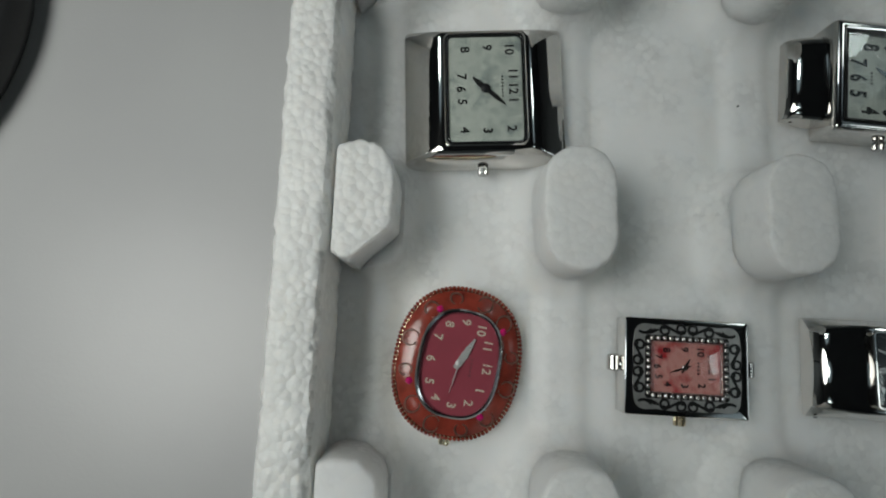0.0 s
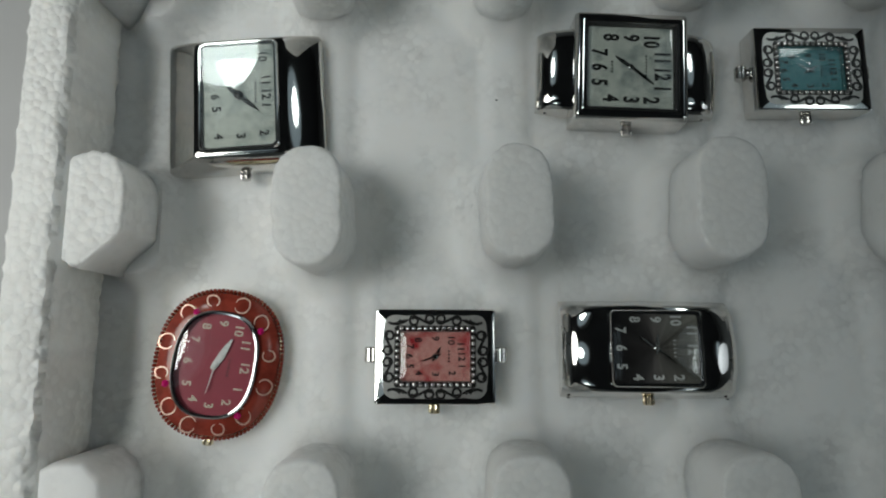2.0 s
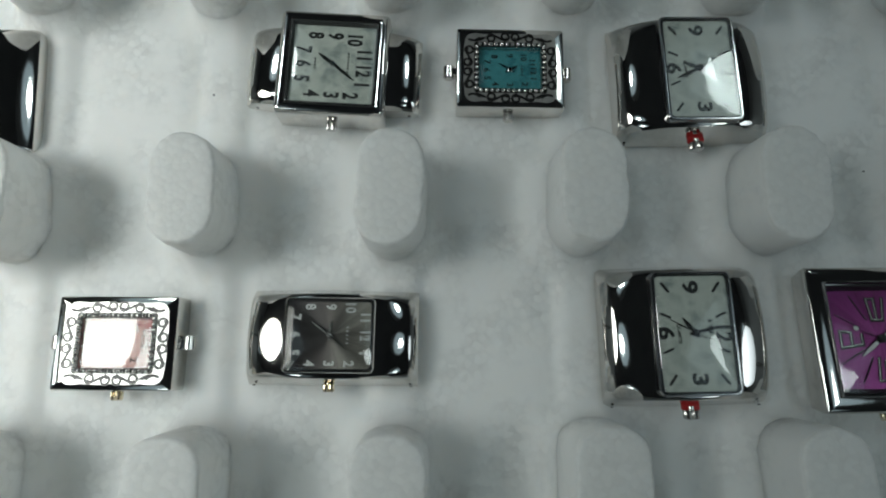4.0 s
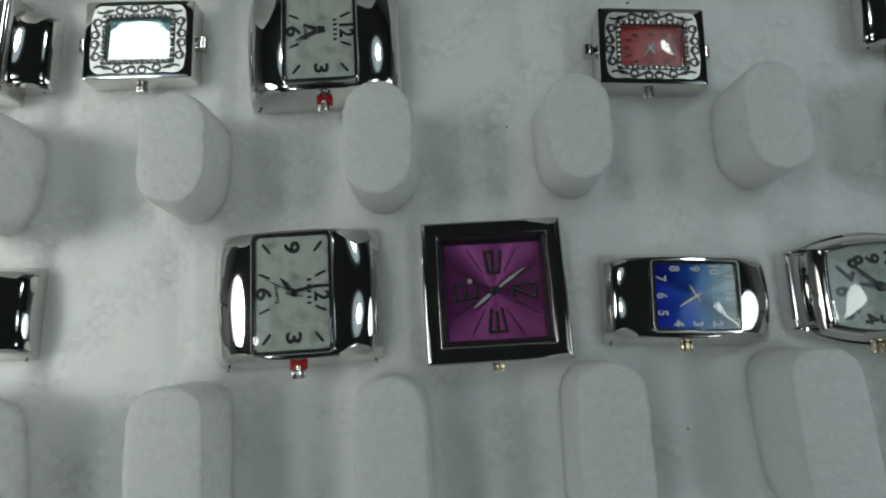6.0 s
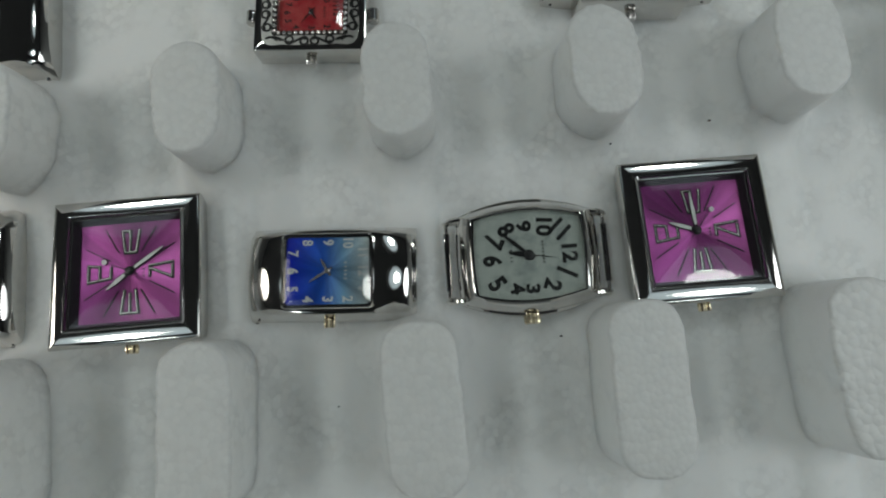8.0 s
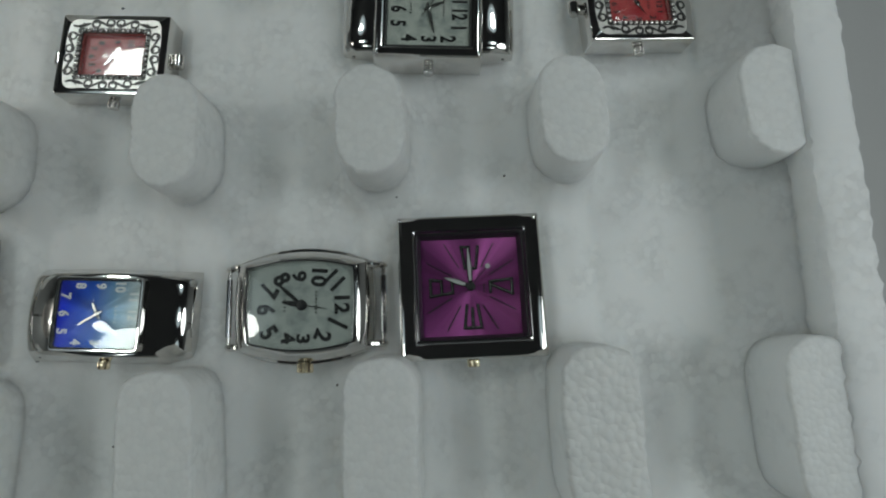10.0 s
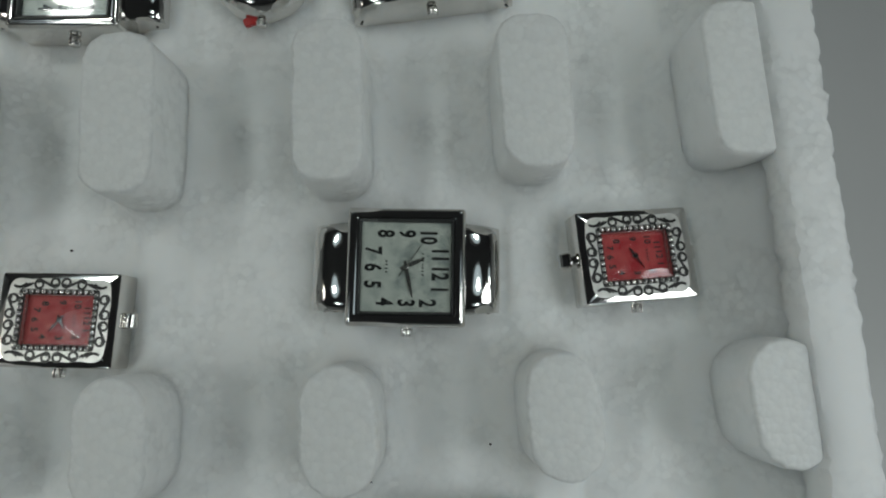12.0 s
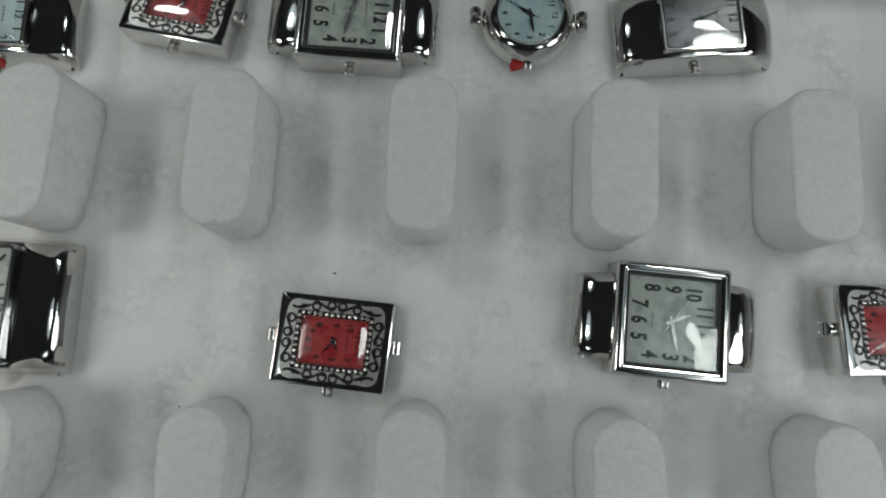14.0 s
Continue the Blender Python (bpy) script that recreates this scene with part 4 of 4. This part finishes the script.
def tonneau_outline(w, h, bulge, side, n=12):
    """A barrel outline: bowed long edges and slightly bowed ends."""
    pts = []
    for k in range(n):
        f = 1 - 2 * k / n
        pts.append((f * w / 2, h / 2 + bulge * (1 - f * f)))
    for k in range(n):
        f = 1 - 2 * k / n
        pts.append((-w / 2 - side * (1 - f * f), f * h / 2))
    for k in range(n):
        f = -1 + 2 * k / n
        pts.append((f * w / 2, -h / 2 - bulge * (1 - f * f)))
    for k in range(n):
        f = -1 + 2 * k / n
        pts.append((w / 2 + side * (1 - f * f), f * h / 2))
    return pts


def barrel_watch(x, y, rz, label):
    watch = thing("wrist_watch", x, y, 0.0, label, "watch", "", 0, -1.5, rz)
    t = tonneau_outline
    part("case", frame_ring([at_z(t(2.72, 1.66, 0.30, 0.04), 0.0), at_z(t(2.92, 1.82, 0.34, 0.04), 0.12), at_z(t(2.94, 1.84, 0.34, 0.04), 0.30), at_z(t(2.90, 1.83, 0.31, 0.04), 0.39), at_z(t(2.86, 1.80, 0.27, 0.04), 0.41), at_z(t(2.80, 1.79, 0.25, 0.04), 0.50), at_z(t(2.64, 1.75, 0.21, 0.04), 0.60), at_z(t(2.47, 1.69, 0.185, 0.04), 0.68), at_z(t(2.34, 1.62, 0.17, 0.04), 0.735)],
                            [at_z(t(2.26, 1.56, 0.16, 0.04), 0.752), at_z(t(2.18, 1.53, 0.16, 0.04), 0.745), at_z(t(2.16, 1.52, 0.16, 0.04), 0.64), at_z(t(2.16, 1.52, 0.16, 0.04), 0.02)]), CHROME, watch, "polished barrel-shaped silver case")
    part("bezel_line", frame_ring([at_z(t(2.22, 1.56, 0.165, 0.04), 0.745), at_z(t(2.22, 1.56, 0.165, 0.04), 0.764)], [at_z(t(2.17, 1.53, 0.16, 0.04), 0.764), at_z(t(2.17, 1.53, 0.16, 0.04), 0.745)]), INK, watch)
    for sx in (-1, 1):
        for sy in (-1, 1):
            n, rings = 10, []
            for k in range(n + 1):
                f = k / n
                c = Vector((sx * (1.30 + 0.46 * f), sy * (0.85 - 0.02 * f), 0.46 - 0.22 * f * f))
                q = 0.085 * math.sqrt(max(1 - f**6, 0.05))
                rings.append([tuple(c + Vector((0, q * math.cos(a), 1.2 * q * math.sin(a)))) for a in [2 * math.pi * j / 10 for j in range(10)]])
            part("lug", loft(rings), CHROME, watch)
        bar_ob = part("spring_bar", rod((0, -0.80, 0), (0, 0.80, 0), 0.04, 10, 0.01), STEEL, watch)
        put(bar_ob, sx * 1.67, 0, 0.28)
        sleeve = part("bar_sleeve", rod((0, -0.62, 0), (0, 0.62, 0), 0.062, 10, 0.01), CHROME_DARK, watch)
        put(sleeve, sx * 1.67, 0, 0.28)
    dial = dial_plate(watch, t(2.15, 1.51, 0.16, 0.04), 0.64, DIAL_PALE)
    zd = 0.644
    nums = [("8", -0.48, 0.56, -62, 1.1), ("9", -0.08, 0.62, -85, 0.9), ("10", 0.38, 0.62, -95, 1.0), ("7", -0.78, 0.34, -117, 1.25), ("6", -0.84, -0.08, -90, 1.15), ("5", -0.76, -0.58, -58, 1.15),
            ("4", -0.33, -0.70, -80, 0.9), ("3", 0.02, -0.72, -90, 0.85), ("2", 0.46, -0.66, -112, 1.05), ("11", 0.72, 0.50, -46, 1.2), ("12", 0.90, 0.02, -90, 0.95), ("1", 0.80, -0.40, -117, 1.35)]
    for text, nx, ny, turn, tall in nums:
        numeral(dial, text, nx * 0.92, ny * 0.97, zd, 0.44, INK, turn, 1.02, tall, 0.0, "numeral", 0.040)
    small_print(dial, 0.30, 0.05, zd, 0.5, INK)
    small_print(dial, -0.36, 0.0, zd, 0.3, INK)
    pointer(dial, zd + 0.02, 0.42, 0.11, 170, INK)
    pointer(dial, zd + 0.035, 0.72, 0.085, 138, INK)
    pointer(dial, zd + 0.05, 0.60, 0.02, -10, INK, 0.2, "seconds_pointer")
    hub(dial, zd + 0.02, 0.11, INK)
    pane(watch, t(2.17, 1.53, 0.16, 0.04), 0.70, 0.765, 0.05)
    crown(watch, 0.0, -1.16, 0.32, GOLD, 0.17, 0.24)
    return watch


def oval_watch(x, y, rz, label):
    """An oval case with a red enamelled ring, gilt scrolls, small stones and a milled edge."""
    watch = thing("wrist_watch", x, y, 0.0, label, "watch", "", 1.0, 6.0, rz)
    o = lambda w, h, p=2.35: super_oval(w * 1.16, h * 1.12, p, 56)
    part("case", loft([at_z(o(1.95, 2.45), 0.0), at_z(o(2.20, 2.70), 0.10), at_z(o(2.24, 2.74), 0.28), at_z(o(2.10, 2.60), 0.33)]), GOLD, watch, "gilt case back and edge")
    part("milled_edge", beads(along(o(2.22, 2.72), 0.085), 0.045, 0.34), RED_ENAMEL, watch, "red milled edge", 80)
    part("ring", frame_ring([at_z(o(2.14, 2.64), 0.34), at_z(o(2.10, 2.60), 0.42), at_z(o(1.80, 2.28), 0.53)], [at_z(o(1.44, 1.92), 0.56), at_z(o(1.40, 1.88), 0.36)]), RED_ENAMEL, watch, "red enamelled ring with gilt scrolls")
    bm = bmesh.new()
    for k in range(12):
        a = 2 * math.pi * (k + 0.5) / 12
        cx, cy, big = 1.04 * math.cos(a), 1.285 * math.sin(a), 0.215 if k % 3 else 0.165
        out = math.degrees(math.atan2(math.sin(a), 1.2 * math.cos(a)))
        out += 35 if k % 2 else -35
        line = curl(cx, cy, big, out, 0.30, 1)[::-1] + curl(cx, cy, big, out, 0.52, -1)[1:]
        left, right = scroll_line(line, 0.034, 0.5)
        vs = [(bm.verts.new((p[0] * CM, p[1] * CM, 0.560 * CM)), bm.verts.new((q[0] * CM, q[1] * CM, 0.560 * CM))) for p, q in zip(left, right)]
        for (p, q), (c, d) in zip(vs, vs[1:]):
            bm.faces.new((p, q, d, c))
    tagged(part("scrollwork", bm, GILT, watch), "gilt scrolls", "", "", "stuff")
    for a in (125, 205, -52, 40):
        stone = part("stone", beads([(0, 0)], 0.085, 0), RUBY, watch, "small red stone", 5)
        put(stone, 1.01 * math.cos(radians(a)), 1.22 * math.sin(radians(a)), 0.53)
    part("bezel", frame_ring([at_z(o(1.46, 1.94, 2.6), 0.50), at_z(o(1.46, 1.94, 2.6), 0.62), at_z(o(1.40, 1.88, 2.6), 0.65)], [at_z(o(1.34, 1.82, 2.6), 0.64), at_z(o(1.34, 1.82, 2.6), 0.50)]), CHROME_DARK, watch, "dark polished inner bezel")
    dial = dial_plate(watch, o(1.34, 1.82, 2.6), 0.53, DIAL_PINK)
    zd = 0.534
    for k in range(12):
        a = radians(-30 * k)
        numeral(dial, str(k or 12), 0.58 * math.copysign(abs(math.cos(a)) ** 0.8, math.cos(a)), 0.84 * math.copysign(abs(math.sin(a)) ** 0.9, math.sin(a)), zd, 0.25, WHITE_PRINT)
    small_print(dial, 0.26, -0.04, zd, 0.4, INK)
    pointers(dial, zd, 64, 66, -98, 0.62, SILVER_PRINT, SILVER_PRINT, 0.07, 1.7)
    pane(watch, o(1.36, 1.84, 2.6), 0.60, 0.655, 0.03)
    crown(watch, 0.05, -1.48, 0.20, GOLD, 0.11, 0.20, lean=0)
    return watch


def round_watch(x, y, rz, label):
    watch = thing("wrist_watch", x, y, 0.0, label, "watch", "", 0, 0, rz)
    o = lambda d: super_oval(d, d, 2, 48)
    part("case", frame_ring([at_z(o(2.00), 0.0), at_z(o(2.20), 0.12), at_z(o(2.24), 0.32), at_z(o(2.12), 0.52), at_z(o(1.86), 0.68), at_z(o(1.66), 0.72)],
                            [at_z(o(1.54), 0.70), at_z(o(1.50), 0.58), at_z(o(1.50), 0.02)]), CHROME, watch, "polished round silver case")
    dial = dial_plate(watch, o(1.49), 0.60, DIAL_SKY)
    zd = 0.604
    for k in range(12):
        a = radians(-30 * k)
        numeral(dial, str(k or 12), 0.58 * math.cos(a), 0.58 * math.sin(a), zd, 0.19, INK)
    pointers(dial, zd, 150, -80, 150, 0.50, INK, INK, 0.06)
    pane(watch, o(1.52), 0.66, 0.73, 0.05)
    for sx in (-1, 1):
        for q in (-1, 1):
            ob = part("lug", rod((0, 0, 0), (0, 0.20, 0), 0.14, 14, 0.03), CHROME, watch)
            put(ob, sx * 1.26, q * 0.13 - 0.10, 0.34)
    crown(watch, 0.0, -1.10, 0.30, STEEL, 0.12, 0.18)
    tab = part("stop_tab", block(0.34, 0.20, -0.05, 0.05, 0.06, 0.02), RED_TAB, watch, "red plastic crown stop")
    put(tab, -0.24, -1.14, 0.30, 0, 0, 20)
    return watch


# row A
pillow_watch(4.36, 5.90, 3.2, "cushion-shaped silver watch with a white pearl dial")
shouldered_watch(13.03, 6.42, -3.8, "square silver watch with rounded shoulders and white dial", 145, -38, None, (1, 0), CHROME_DARK, 2.45, 3.94)
ornate_watch(17.12, 6.38, -1.4, DIAL_TEAL, "small silver scrollwork watch with a teal dial", 30, 150, (1, 0.3))
broad_watch(21.38, 6.12, 0.0, "broad arched silver watch with white dial and red stop", 160, 205, None, (3.46, 2.98), (1.58, 2.42), (-1.0, 0))
ornate_watch(29.08, 5.53, -4.7, DIAL_RED, "small silver scrollwork watch with a red dial", -60, 230, (-0.8, -0.9))
shouldered_watch(36.34, 6.20, -4.2, "square silver watch with shoulders, white dial and pale pointers", 25, -78, 55, (0, 0), None, 2.43, 3.88)
ornate_watch(41.12, 6.15, 1.6, DIAL_RED, "small silver scrollwork watch with a red pearl dial", 120, -60, (-2, 7), (0.36, 0.16), 0.08)
# row B
oval_watch(3.93, 0.10, -9.0, "oval watch with red enamel ring and pink dial")
ornate_watch(8.60, 0.17, -1.2, DIAL_ROSE, "small silver scrollwork watch with a rose dial", 60, 200, (0, 0), (0.24, 0.26), 0.0, GOLD)
bangle_watch(13.11, 0.23, -1.5, DIAL_GREY, SILVER_PRINT, "curved rectangular silver watch with a grey dial", 85, 145, -40, (3.58, 2.04), False, (-2, 0))
broad_watch(20.68, 0.18, 0.2, "broad arched silver watch with white dial, red crown stop", 128, 12, 152, (3.46, 2.98), (1.58, 2.42), (-1.0, 0))
square_watch(24.93, 0.00, -0.2, "square silver watch with a purple brushed dial", 218, 34, 157, 3.03, (-3.2, 0))
bangle_watch(29.15, -0.40, -4.3, DIAL_BLUE, SILVER_PRINT, "curved rectangular silver watch with a blue fading dial", 120, 212, None, (3.50, 2.02), False, (-0.6, -1.0))
barrel_watch(33.32, -0.41, -1.5, "barrel-shaped silver watch with bold black numerals")
square_watch(36.92, -0.22, -0.5, "square silver watch with a pink-purple brushed dial", 160, 92, 48, 3.02, (-2.6, 0.6))
# row C
bangle_watch(20.68, 12.80, 0.5, DIAL_SKY, INK, "curved rectangular silver watch with pale blue dial, red stop", 60, 150, None, (3.5, 2.0), True)
ornate_watch(25.00, 13.36, -9.8, DIAL_RED, "small silver scrollwork watch with a red dial, turned askew", 60, -120, (-4, 0))
shouldered_watch(29.08, 13.22, -2.4, "square silver watch with rounded shoulders and cream dial", 70, -100, None, (1, 0), None, 2.46, 3.94)
round_watch(33.28, 13.36, -1.0, "round silver watch with pale blue dial and red stop")
bangle_watch(37.20, 13.18, 4.3, DIAL_SILVER, INK, "curved rectangular silver watch with a silvery grey dial", 190, 20, None, (3.66, 1.98), crown_mat=STEEL)

# dust on the foam
for sx, sy, size in ((33.9, -2.15, 0.06), (29.0, -3.2, 0.05), (28.9, 7.1, 0.07), (25.6, 4.0, 0.05), (10.1, 6.0, 0.05), (37.9, 2.4, 0.06), (16.9, -3.4, 0.05), (35.4, 1.9, 0.05)):
    zz = float(tray_height(np.array([sx]), np.array([sy]))[0])
    ring = super_oval(size, size * 0.7, 2, 10)
    speck = tagged(part("dust_speck", loft([at_z(ring, -0.03), at_z(ring, 0.02), at_z(super_oval(size * 0.5, size * 0.3, 2, 10), 0.035)]), BLACK_RUBBER, None), "tiny dark speck of dirt on the foam", "speck", "specks of dirt")
    put(speck, sx, sy, zz)
